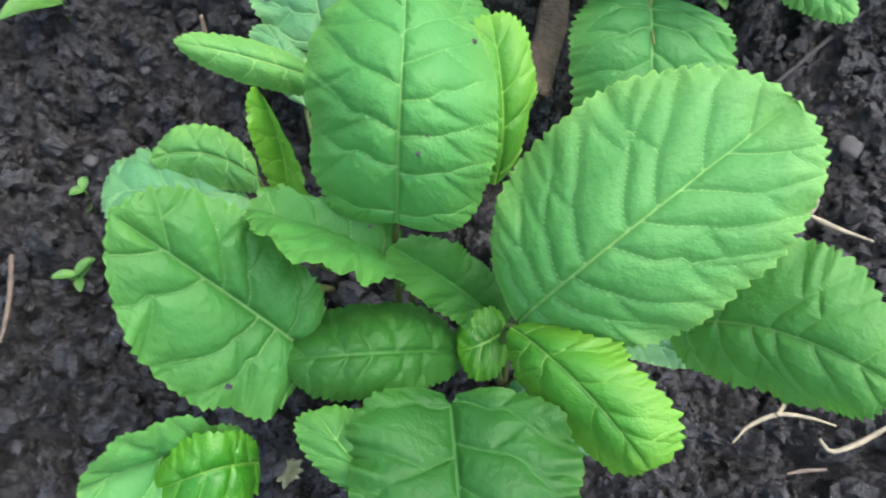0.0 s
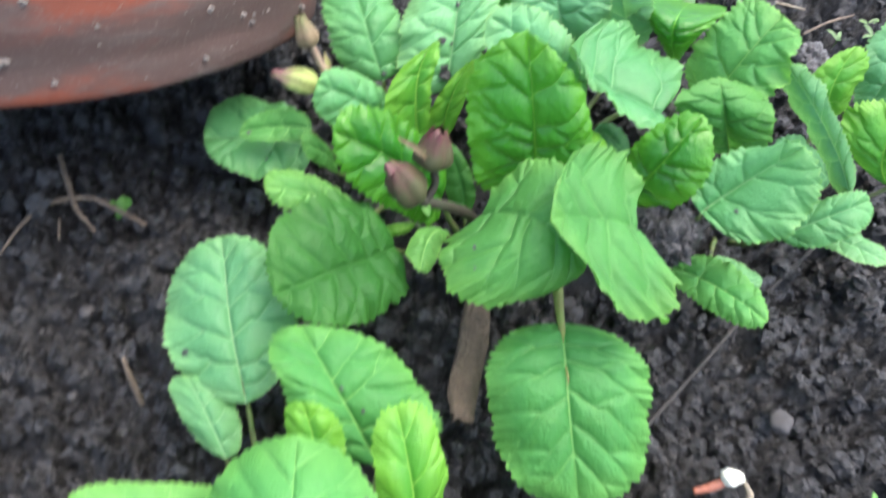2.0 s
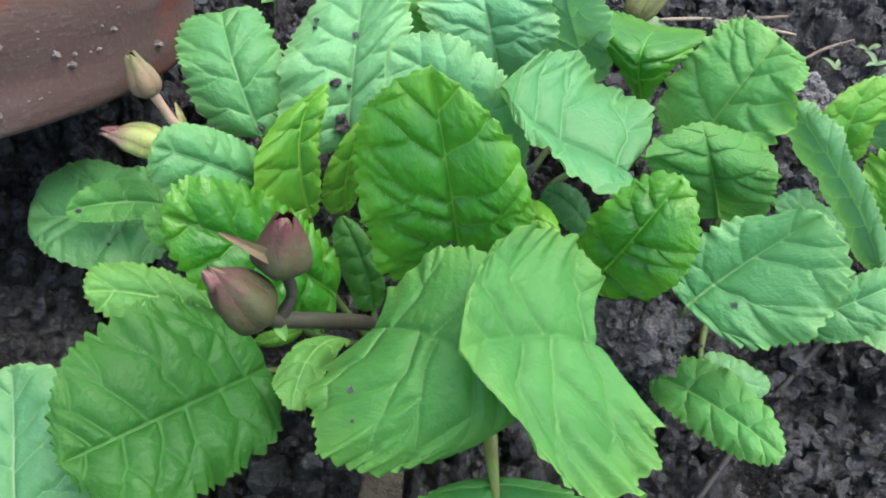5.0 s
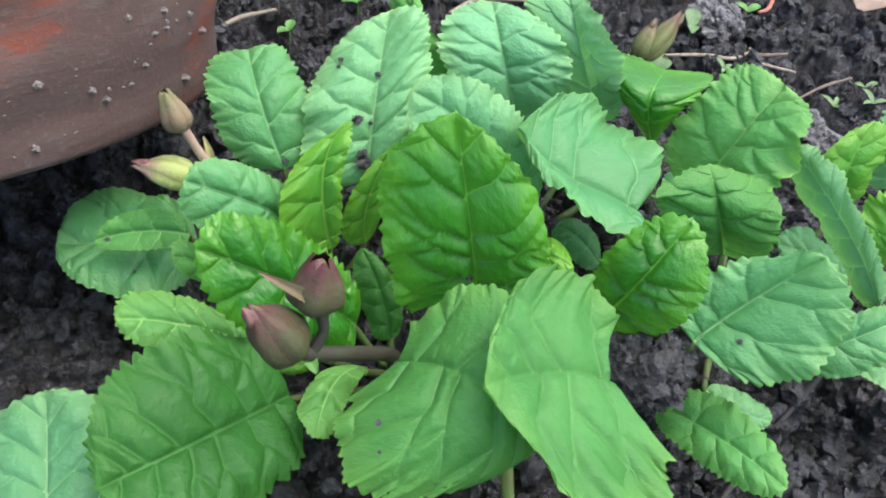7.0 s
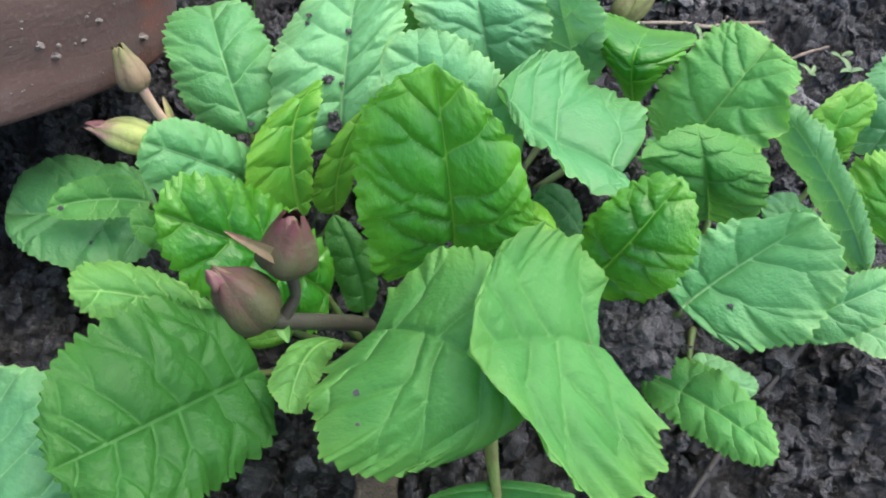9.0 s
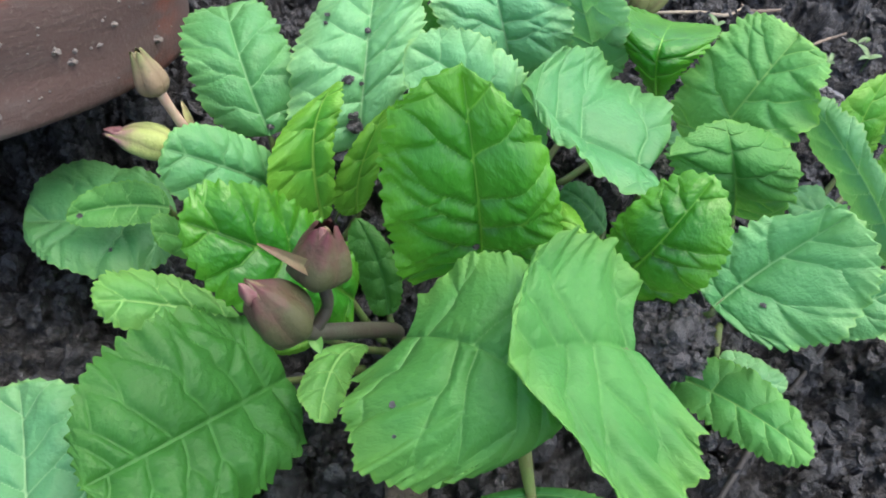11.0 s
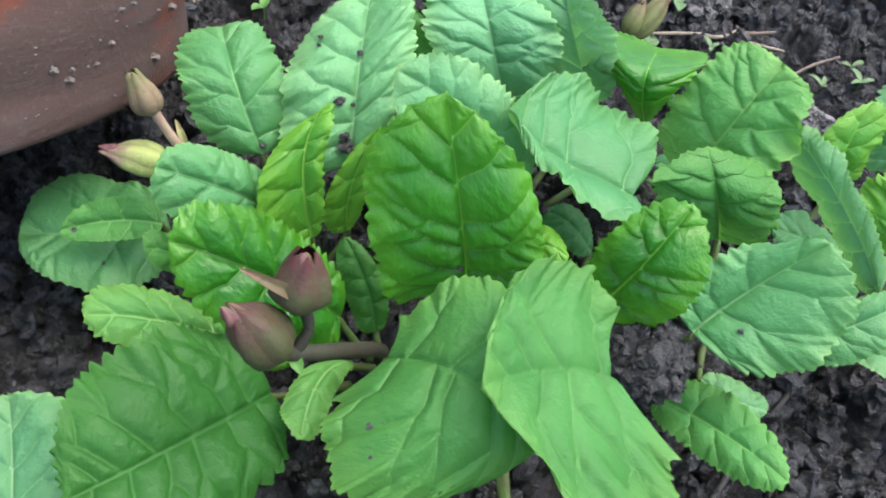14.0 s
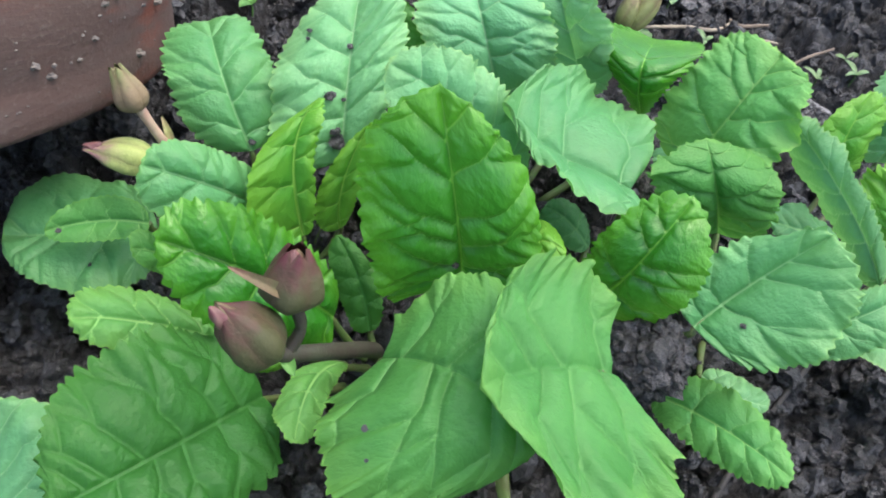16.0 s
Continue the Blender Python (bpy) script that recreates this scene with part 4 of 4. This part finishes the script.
# dark purple buds leaning over the front leaves
flower_bud(P, (-0.0609, -0.0254, 0.116), (-0.0728, -0.0247, 0.133), 0.0058, PURPLE, PETAL, "dark purple-brown closed bud", 1.0)
flower_bud(P, (-0.0564, -0.0176, 0.125), (-0.0558, -0.0156, 0.140), 0.0058, PURPLE, PETAL, "purple-brown half-open bud", 2.4, "purple", 0.7)
under(link_mesh("bract", *sepal_mesh((-0.0522, -0.0197, 0.126), (-0.0689, -0.0185, 0.14), 0.0016), PURPLE), P, "narrow purple bract")
under(link_mesh("bract", *sepal_mesh((-0.0587, -0.0241, 0.112), (-0.0566, -0.0286, 0.11), 0.0016), WEED), P, "small green bract")
under(link_mesh("bract", *sepal_mesh((-0.0594, -0.024, 0.114), (-0.0618, -0.0214, 0.122), 0.0016), WEED), P)
under(tube("flower_stalk", ((-0.0583, -0.0238, 0.112), (-0.0548, -0.0207, 0.118), (-0.056, -0.0183, 0.126)), (0.0018, 0.0014, 0.0016), STALK), P)
under(tube("flower_stalk", ((-0.032, 0.0111, 0.045), (-0.0357, -0.0033, 0.075), (-0.048, -0.0171, 0.1), (-0.0587, -0.0244, 0.113), (-0.0627, -0.0248, 0.117)), (0.0024, 0.0023, 0.0022, 0.0020, 0.0013), STALK, 32, 12, 0.05), P, "stout brownish stalk")
under(tube("leaf_stalk", ((0.0014, -0.0144, 0.06), (-0.0023, -0.0349, 0.071), (-0.0030, -0.044, 0.0715), (-0.0030, -0.0560, 0.0705), (-0.0031, -0.0760, 0.0695)), (0.0024, 0.0023, 0.0020, 0.0013, 0.0003), YELLOW_STALK, 26, 10), P, "yellowish-brown leaf stalk")
# pale buds beside the pot
flower_bud(P, (-0.1037, 0.0719, 0.098), (-0.1096, 0.0739, 0.111), 0.0042, BUD_DRY, BUD_BROWN, "withered pinkish-green open bud", 0.4, "dry", 0.9)
flower_bud(P, (-0.1021, 0.0653, 0.08), (-0.121, 0.0665, 0.088), 0.0050, BUD_GREEN, PETAL, "yellow-green bud with purple tip", 3.0, "green", 0.1)
under(tube("flower_stalk", ((-0.0972, 0.0864, 0.05), (-0.098, 0.0719, 0.08), (-0.1011, 0.071, 0.091), (-0.1037, 0.0719, 0.098)), (0.002, 0.0017, 0.0015, 0.0017), PALE_STALK, 24, 10), P, "pale pinkish stalk")
under(tube("flower_stalk", ((-0.0972, 0.0864, 0.05), (-0.0985, 0.0727, 0.07), (-0.1025, 0.0653, 0.08)), (0.002, 0.0016, 0.0016), PALE_STALK, 18, 10), P)
under(link_mesh("bract", *sepal_mesh((-0.096, 0.0706, 0.082), (-0.099, 0.0765, 0.09), 0.0012), BUD_GREEN), P)
# brownish buds behind
flower_bud(P, (0.0876, 0.1629, 0.062), (0.0936, 0.1719, 0.078), 0.0044, BUD_BROWN, PURPLE, "brown-green pointed bud", 5.0, "brown", 0.2)
flower_bud(P, (0.091, 0.163, 0.062), (0.109, 0.1754, 0.078), 0.0046, BUD_BROWN, PURPLE, "brown-green pointed bud", 6.2, "brown", 0.2)
under(tube("flower_stalk", ((0.0974, 0.1733, 0.03), (0.0889, 0.1625, 0.05), (0.089, 0.1629, 0.062)), (0.0022, 0.002, 0.0022), STALK, 16, 10), P)


# ---- loose things on the soil ----
def set_on(points, lift):
    """Lay points on the soil."""
    return [(x, y, max(ground_height(x, y), ground_base(x, y)) + lift) for x, y, _ in points]


def stick(name, points, radii, mat, label, category, lift=0.0, n=32, sides=9, rough=0.25, lay=True):
    pts = set_on(points, lift) if lay else points
    return tagged(tube(name, pts, radii, mat, n, sides, rough), label, category)


def clod(name, centre, r, mat, label, category, squash=0.8, sub=4):
    bm = bmesh.new()
    bmesh.ops.create_icosphere(bm, subdivisions=sub, radius=1.0)
    s = centre[0] * 91
    for v in bm.verts:
        k = 1 + 0.22 * noise.noise(v.co * 1.4 + Vector((s, 0, 0))) + 0.12 * noise.noise(v.co * 3.5 + Vector((0, s, 0)))
        if sub > 3:
            k += 0.10 * noise.noise(v.co * 8 + Vector((s, s, 0))) + 0.07 * noise.noise(v.co * 16)
        v.co = Vector((v.co.x, v.co.y, v.co.z * squash)) * (k * r) + Vector(centre)
    me = bpy.data.meshes.new(name)
    bm.to_mesh(me)
    bm.free()
    me.materials.append(mat)
    me.polygons.foreach_set("use_smooth", [True] * len(me.polygons))
    return tagged(new(name, me), label, category)


def wood_chip():
    """A split, flattened piece of old wood with ragged ends."""
    path = ((-0.0286, -0.0165, 0.036), (-0.0331, -0.0424, 0.038), (-0.0387, -0.0621, 0.04), (-0.0403, -0.0786, 0.04))
    verts, faces = tube_mesh(path, (0.0050, 0.0066, 0.0062, 0.0064, 0.0042), 60, 28, 0.0)
    out = []
    for k, v in enumerate(verts):
        ring, ang = k // 28, 2 * math.pi * (k % 28) / 28
        groove = 0.0009 * noise.noise((ang * 3.0, ring * 0.05, 2.0)) + 0.0006 * noise.noise((ang * 7.0, ring * 0.3, 5.0))
        ragged = 0.004 * noise.noise((ang * 2.0, 0.0, 9.0)) if ring in (0, 59) else 0.0
        out.append((v.x + groove + 0.3 * ragged, v.y + ragged, 0.037 + (v.z - 0.037) * 0.55 + groove))
    return tagged(link_mesh("wood_chip", out, faces, WOOD), "weathered brown piece of wood lying between the plants", "stick")


wood_chip()
stick("dry_twig", ((0.0438, -0.0736, 0.012), (0.0759, -0.0444, 0.012), (0.1146, -0.009, 0.013), (0.151, 0.0205, 0.016), (0.173, 0.0394, 0.02)), (0.0011, 0.0013, 0.0012, 0.001), DARK_STEM,
      "thin dark dry twig lying on the soil", "twig", 0.002, 40, 8, 0.3, False)
stick("root", ((0.0346, -0.208, 0.0029), (0.0427, -0.201, 0.0022), (0.0547, -0.1961, 0.0012), (0.0669, -0.1964, 0.0005), (0.0785, -0.1992, 0)), (0.0004, 0.0008, 0.0010, 0.0008, 0.0004), ROOT,
      "pale forked root thread lying on soil", "root", 0.003)
stick("root", ((0.0542, -0.1966, 0.0013), (0.0579, -0.192, 0.001), (0.058, -0.1863, 0.0009)), (0.0009, 0.0009, 0.0007), ROOT, "short pale root thread on soil", "root", 0.004)
stick("root", ((0.0698, -0.205, 0.0005), (0.0739, -0.2093, 0.0003), (0.0858, -0.2057, -0.0001), (0.1032, -0.197, -0.0007)), (0.0007, 0.001, 0.0011, 0.0009), ROOT, "pale curved root thread on soil", "root", 0.004)
stick("root", ((0.0545, -0.2183, 0.0012), (0.0616, -0.2168, 0.0009), (0.0708, -0.216, 0.0005)), (0.0005, 0.0008, 0.0006), TWIG, "short thin grey root thread on soil", "root", 0.003)


def shoot():
    root = tagged(new("uprooted_shoot"), "white bulb tip with reddish stem and dry root", "shoot")
    def add(name, pts, radii, mat, label=""):
        under(tube(name, pts, radii, mat, 22, 10, 0.15), root, label)
    add("stem", ((0.0622, -0.1, 0.008), (0.0696, -0.0989, 0.01), (0.0752, -0.0972, 0.012)), (0.0014, 0.002, 0.0022), RED_STEM, "reddish stem")
    add("bulb", ((0.0746, -0.0975, 0.012), (0.0777, -0.0962, 0.014), (0.083, -0.0964, 0.014)), (0.0022, 0.0044, 0.0038, 0.002), WHITE, "white bulb tip")
    add("husk", ((0.0839, -0.0971, 0.012), (0.086, -0.1028, 0.01), (0.0834, -0.1074, 0.008), (0.0784, -0.1105, 0.006)), (0.001, 0.0016, 0.0018, 0.0012), STRAW, "curled yellowish husk")
    add("root", ((0.0848, -0.1075, 0.005), (0.0958, -0.1124, 0.004), (0.113, -0.1178, 0.003)), (0.0008, 0.0014, 0.0010, 0.0006), ROOT, "pale dry root")
    add("root", ((0.0792, -0.1055, 0.006), (0.0745, -0.1044, 0.006), (0.0702, -0.1067, 0.004)), (0.0006, 0.0009, 0.0005), TWIG)
    return anchor(root, (0.087, -0.1061, 0.002))


shoot()
stick("twig", ((-0.2448, -0.1422, -0.0062), (-0.2406, -0.1578, -0.0043), (-0.2386, -0.1699, -0.0029), (-0.2378, -0.1796, -0.0019)), (0.0009, 0.0011, 0.0009, 0.0006), TWIG, "thin brown twig lying on soil", "twig", 0.003)
stick("twig", ((-0.2983, -0.0439, -0.0021), (-0.2781, -0.0252, -0.002), (-0.2567, -0.0105, -0.0015)), (0.0005, 0.0006, 0.0003), TWIG, "thin pale twig lying on soil", "twig", 0.004)
stick("twig", ((-0.1782, -0.0483, 0.036), (-0.177, -0.0523, 0.026), (-0.175, -0.0579, 0.01)), (0.0008, 0.0013, 0.0014), TWIG, "short brown twig sticking out of soil", "twig", 0, 20, 8, 0.3, False)
stick("twig", ((-0.2386, 0.079, 0.0052), (-0.23, 0.0587, 0.0021), (-0.225, 0.048, 0.0015), (-0.2139, 0.0354, 0.0016)), (0.0012, 0.0016, 0.0014, 0.0008), TWIG, "branched brown twig lying on soil", "twig", 0.004)
stick("twig", ((-0.2566, 0.022, -0.0001), (-0.2491, 0.0409, 0.0004), (-0.2378, 0.0524, 0.0012), (-0.2198, 0.0551, 0.0024), (-0.2041, 0.0474, 0.0027), (-0.1889, 0.0383, 0.0038)), (0.0006, 0.001, 0.0013, 0.0013, 0.0012, 0.0008), TWIG, "long bent brown twig lying on soil", "twig", 0.004)
stick("twig", ((-0.233, 0.0434, 0.0009), (-0.2307, 0.0305, 0.0006)), (0.0008, 0.0005), TWIG, "short twig stub on soil", "twig", 0.003, 10)
# straw and bits behind the plants
stick("straw", ((0.1392, 0.2386, 0.0002), (0.1648, 0.2398, 0.0001), (0.1823, 0.2374, 0), (0.1979, 0.2457, 0)), (0.0009, 0.0012, 0.0012, 0.0008), STRAW, "thin pale straw lying on soil", "straw", 0.006)
stick("straw", ((0.196, 0.2478, 0), (0.2002, 0.2415, 0), (0.2195, 0.2435, 0)), (0.0010, 0.0015, 0.0009), TWIG, "short pale straw end on soil", "straw", 0.006)
stick("straw", ((0.195, 0.2369, 0), (0.2028, 0.233, 0), (0.2199, 0.2274, 0)), (0.001, 0.0012, 0.0008), STRAW, "thin pale straw lying on soil", "straw", 0.005)
stick("straw", ((0.0112, 0.2696, 0.0002), (0.0291, 0.2841, 0.0001), (0.0549, 0.2967, 0), (0.0768, 0.3191, 0)), (0.001, 0.0015, 0.0014, 0.0008), STRAW, "thick pale straw lying on soil", "straw", 0.008)
stick("straw", ((0.0254, 0.2872, 0.0001), (0.0498, 0.2886, 0.0001), (0.0654, 0.2839, 0.0001)), (0.0008, 0.0012, 0.001), STRAW, "pale straw lying on soil", "straw", 0.006)
stick("straw", ((-0.1206, 0.2519, 0.0002), (-0.1103, 0.2616, 0.0002), (-0.0913, 0.2709, 0.0001)), (0.001, 0.0016, 0.0009), STRAW, "pale straw lying on soil beside pot", "straw", 0.005)
stick("straw", ((0.2096, 0.2016, 0.0001), (0.2327, 0.215, 0), (0.2546, 0.2236, 0)), (0.0007, 0.001, 0.0007), TWIG, "thin dark straw lying on soil", "straw", 0.005)
stick("red_stem", ((0.2151, 0.2858, 0), (0.2232, 0.2899, 0), (0.2322, 0.3042, 0), (0.2404, 0.3229, 0)), (0.0009, 0.0014, 0.0014, 0.0008), RED_STEM, "short crimson stem lying on soil", "stem", 0.006)


def small_blade(at, heading, length, width, rise, mat, name="leaf"):
    n, cols = 10, 5
    verts = []
    d = Vector((math.cos(heading), math.sin(heading), 0))
    s = Vector((-d.y, d.x, 0))
    for k in range(n):
        f = k / (n - 1)
        w = width * math.sin(math.pi * (0.06 + 0.94 * f) ** 0.8) ** 0.7
        for j in range(cols):
            v = j / (cols - 1) * 2 - 1
            verts.append(Vector(at) + d * (f * length) + s * (v * w) + Vector((0, 0, rise * math.sin(f * 2.2) + abs(v) * w * 0.35)))
    low = [p - Vector((0, 0, 0.0003)) for p in verts]
    off = len(verts)
    return link_mesh(name, verts + low, grid_faces(n, cols) + [tuple(i + off for i in q)[::-1] for q in grid_faces(n, cols)], mat)


def seedling(at, leaves, label="tiny bright green weed seedling in soil", mat=None, stem=0.008):
    x, y, _ = at
    z = ground_height(x, y)
    root = tagged(new("seedling"), label, "weed", group="weed seedlings in the bed")
    top = Vector((x, y, z + stem))
    under(tube("stem", ((x, y, z - 0.003), (x + 0.0005, y, z + stem * 0.6), tuple(top)), (0.0006, 0.0005, 0.0005), mat or WEED, 10, 6), root)
    for heading, length, width in leaves:
        under(small_blade(top, radians(heading), length, width, length * 0.25, mat or WEED), root)
    return anchor(root, (x, y, z))


seedling((-0.2287, -0.1056, -0.0092), ((20, 0.006, 0.0022), (140, 0.006, 0.0022), (260, 0.005, 0.002)), stem=0.004)
seedling((-0.2212, -0.1464, -0.005), ((60, 0.010, 0.0018), (170, 0.007, 0.002), (290, 0.007, 0.002)))
seedling((-0.2511, -0.0185, -0.0021), ((222, 0.027, 0.0060), (100, 0.016, 0.004)), "bright green grassy weed beside a twig", None, 0.012)
seedling((0.1558, -0.1041, -0.0064), ((175, 0.0085, 0.0026), (5, 0.0095, 0.0028), (75, 0.008, 0.0018)))
seedling((0.1248, -0.1604, -0.0034), ((105, 0.0105, 0.0036), (-75, 0.0115, 0.0036)))
seedling((-0.2079, 0.056, 0.0032), ((20, 0.006, 0.0034), (200, 0.005, 0.0028)))
seedling((-0.204, 0.051, 0.003), ((80, 0.008, 0.004), (260, 0.006, 0.003)))
seedling((-0.2297, -0.1038, -0.0093), ((90, 0.006, 0.0022), (220, 0.006, 0.0022)))
seedling((-0.2218, -0.1458, -0.0051), ((50, 0.009, 0.002), (200, 0.009, 0.002)))
seedling((-0.2003, 0.087, 0.0188), ((60, 0.005, 0.002), (200, 0.005, 0.002)), stem=0.003)
stick("root", ((0.1624, -0.1082, -0.0058), (0.1562, -0.1184, -0.0059), (0.1541, -0.1269, -0.0055), (0.1491, -0.1359, -0.0051)), (0.0005, 0.0009, 0.0010, 0.0006), ROOT, "pale root thread of a weed on soil", "root", 0.003)
seedling((0.172, 0.2254, 0.0001), ((110, 0.009, 0.0016), (240, 0.006, 0.0013), (20, 0.006, 0.0013)), "small pale green weed on soil", WEED_PALE)
seedling((0.2368, 0.2026, 0), ((130, 0.010, 0.0016), (60, 0.008, 0.0014), (-40, 0.008, 0.0014)), "small pale green weed on soil", WEED_PALE)
seedling((0.2607, 0.2034, 0), ((110, 0.011, 0.002), (200, 0.010, 0.0016), (0, 0.008, 0.0016)), "small pale green weed on soil", WEED_PALE)
seedling((0.2825, 0.2397, 0), ((170, 0.009, 0.002), (20, 0.010, 0.002)), "small pale green weed on soil", WEED_PALE)
seedling((0.1646, 0.2676, 0), ((80, 0.014, 0.005), (250, 0.012, 0.004)), "round-leaved pale weed on soil", WEED_PALE)
seedling((0.1307, 0.2328, 0.0002), ((20, 0.014, 0.008), (180, 0.012, 0.007)), "round-leaved pale weed on soil", WEED_PALE, 0.02)
seedling((0.2108, 0.2904, 0), ((20, 0.010, 0.003), (150, 0.010, 0.003)), "small green weed on soil")
seedling((-0.0842, 0.2614, 0.0002), ((70, 0.008, 0.003), (220, 0.008, 0.003)), "small green weed on soil")
seedling((-0.0437, 0.2864, 0.0001), ((90, 0.012, 0.004), (200, 0.010, 0.003)), "small green weed on soil")
seedling((-0.0217, 0.3007, 0.0001), ((150, 0.012, 0.003), (30, 0.010, 0.003)), "small green weed on soil")
seedling((-0.1268, -0.2247, 0.0146), tuple((37 * k, 0.0035 + 0.0008 * (k % 4), 0.0011 + 0.0002 * (k % 3)) for k in range(14)), "withered grey-green weed tuft on soil", DRY_WEED, 0.008)
seedling((0.0441, -0.011, 0.0312), ((60, 0.010, 0.0035), (150, 0.009, 0.003), (290, 0.011, 0.0035)), "small green weed beside primrose leaf")
# stones and lumps
def crumbly_clod(name, centre, r, label, category, squash, count, seed, mat=None):
    """A clod built up of many crumbs pressed together, one mesh."""
    rng = random.Random(seed)
    kinds = [clod_template(q * 1.7 + 5, 3 if q == 0 else 1) for q in range(6)]
    verts, faces, total = [], [], 0
    for k in range(count):
        v, f = kinds[0 if k == 0 else 1 + k % 5]
        if k == 0:
            size, off = r * 0.85, np.zeros(3)
        else:
            d = np.array([rng.gauss(0, 1) for _ in range(3)])
            size = r * (0.035 + 0.17 * rng.random() ** 4)
            off = d / np.linalg.norm(d) * r * rng.uniform(0.78, 1.0)
        turn = np.array(Euler((rng.uniform(0, 6), rng.uniform(0, 6), rng.uniform(0, 6))).to_matrix())
        verts.append(((v * size) @ turn.T + off) * np.array((1, 1, squash)) + np.array(centre))
        faces.append(f + total)
        total += len(v)
    ob = tagged(link_mesh(name, np.vstack(verts).tolist(), np.vstack(faces).tolist(), mat or SOIL, False), label, category)
    if r > 0.007:
        for k in range(14):
            d = Vector([rng.gauss(0, 1) for _ in range(3)]).normalized()
            d.z = abs(d.z)
            v, f = clod_template(seed * 1.3 + k, 3)
            size = r * rng.uniform(0.16, 0.28)
            lump = v * size + np.array(d) * r * 0.86 * np.array((1, 1, squash)) + np.array(centre)
            under(link_mesh("lump", lump.tolist(), f.tolist(), mat or SOIL, False), ob)
    return ob


crumbly_clod("soil_clod", (0.0503, -0.0049, 0.066), 0.0135, "large crumbly clod of dark soil among the leaves", "soil clod", 0.95, 1500, 3)
crumbly_clod("soil_clod", (0.0652, 0.0547, 0.075), 0.0075, "small clod of dark soil among leaves", "soil clod", 0.7, 500, 5)
crumbly_clod("soil_clod", (0.2157, 0.168, 0.0003), 0.012, "grey crumbly clod half sunk in soil", "soil clod", 0.6, 600, 7, GREY_SOIL)
crumbly_clod("soil_clod", (0.2126, 0.1863, 0.0002), 0.011, "grey crumbly clod half sunk in soil", "soil clod", 0.6, 600, 8, GREY_SOIL)
crumbly_clod("soil_clod", (0.1846, 0.2816, 0), 0.018, "grey rough clod lying on soil", "soil clod", 0.7, 800, 9, GREY_SOIL)
clod("stone", (-0.2266, -0.0934, -0.0091), 0.0030, STONE, "pale grey pebble on dark soil", "stone", 0.6, 3)
clod("stone", (-0.2101, -0.0478, -0.0034), 0.0024, STONE, "pale grey pebble on dark soil", "stone", 0.7, 3)
clod("stone", (0.1171, -0.065, -0.002), 0.006, STONE, "flat dark grey stone on soil", "stone", 0.5, 3)
clod("stone", (-0.2111, -0.0068, 0.0005), 0.0035, STONE, "small pale pebble on soil", "stone", 0.7, 3)
under(small_blade((0.2809, 0.286, 0), radians(10), 0.045, 0.014, 0.012, DRY_LEAF, "dry_leaf"), None)
bpy.data.objects["dry_leaf"].location.z += 0.012
tagged(bpy.data.objects["dry_leaf"], "curled pinkish-brown dry leaf lying on soil", "leaf litter")


anchor(plant_back, (0.0, 0.04, ground_base(0.0, 0.04)))
anchor(plant_front, (-0.08, -0.185, ground_base(-0.08, -0.185)))


# crumbs of soil lying on the leaves
def soil_speck(at, r):
    ob = crumbly_clod("soil_speck", at, r, "dark crumb of soil lying on a leaf", "soil crumb", 0.55, 26 + int(r * 12000), int(at[0] * 9999))
    return tagged(ob, group="soil crumbs on leaves")


soil_speck((-0.0456, 0.0838, 0.0929), 0.0022)
soil_speck((-0.0432, 0.0751, 0.0801), 0.0032)
soil_speck((-0.0515, 0.1022, 0.1049), 0.0010)
soil_speck((-0.0521, 0.0997, 0.1036), 0.0008)
soil_speck((-0.0380, 0.0982, 0.1017), 0.0013)
soil_speck((-0.0717, 0.0766, 0.0782), 0.0014)
soil_speck((-0.0437, 0.0769, 0.0829), 0.0019)
soil_speck((-0.0407, 0.0846, 0.0904), 0.0009)
soil_speck((0.0745, -0.0065, 0.0854), 0.0009)
soil_speck((0.1018, 0.0034, 0.1015), 0.0006)
soil_speck((-0.0413, -0.0428, 0.1109), 0.0009)
soil_speck((-0.0410, -0.0481, 0.1057), 0.0005)
soil_speck((-0.1265, 0.0493, 0.0470), 0.0012)
soil_speck((-0.1188, 0.0519, 0.0469), 0.0013)
soil_speck((-0.1334, 0.0524, 0.0622), 0.0010)
soil_speck((-0.0100, 0.0179, 0.0862), 0.0012)
soil_speck((0.0517, 0.0417, 0.0910), 0.0012)
soil_speck((-0.0480, 0.0628, 0.0434), 0.0020)
soil_speck((-0.1101, -0.1717, 0.0880), 0.0011)
soil_speck((-0.1118, -0.1818, 0.1018), 0.0009)
soil_speck((-0.0913, -0.1687, 0.1291), 0.0007)
soil_speck((-0.0897, -0.1664, 0.1337), 0.0005)
soil_speck((-0.1024, -0.1747, 0.1016), 0.0006)
soil_speck((-0.1369, -0.2152, 0.0843), 0.0009)
soil_speck((-0.1486, -0.0556, 0.0559), 0.0012)
soil_speck((-0.0871, -0.0802, 0.0771), 0.0009)
soil_speck((-0.0782, -0.1359, 0.1324), 0.0009)
soil_speck((-0.0798, -0.0879, 0.0740), 0.0008)
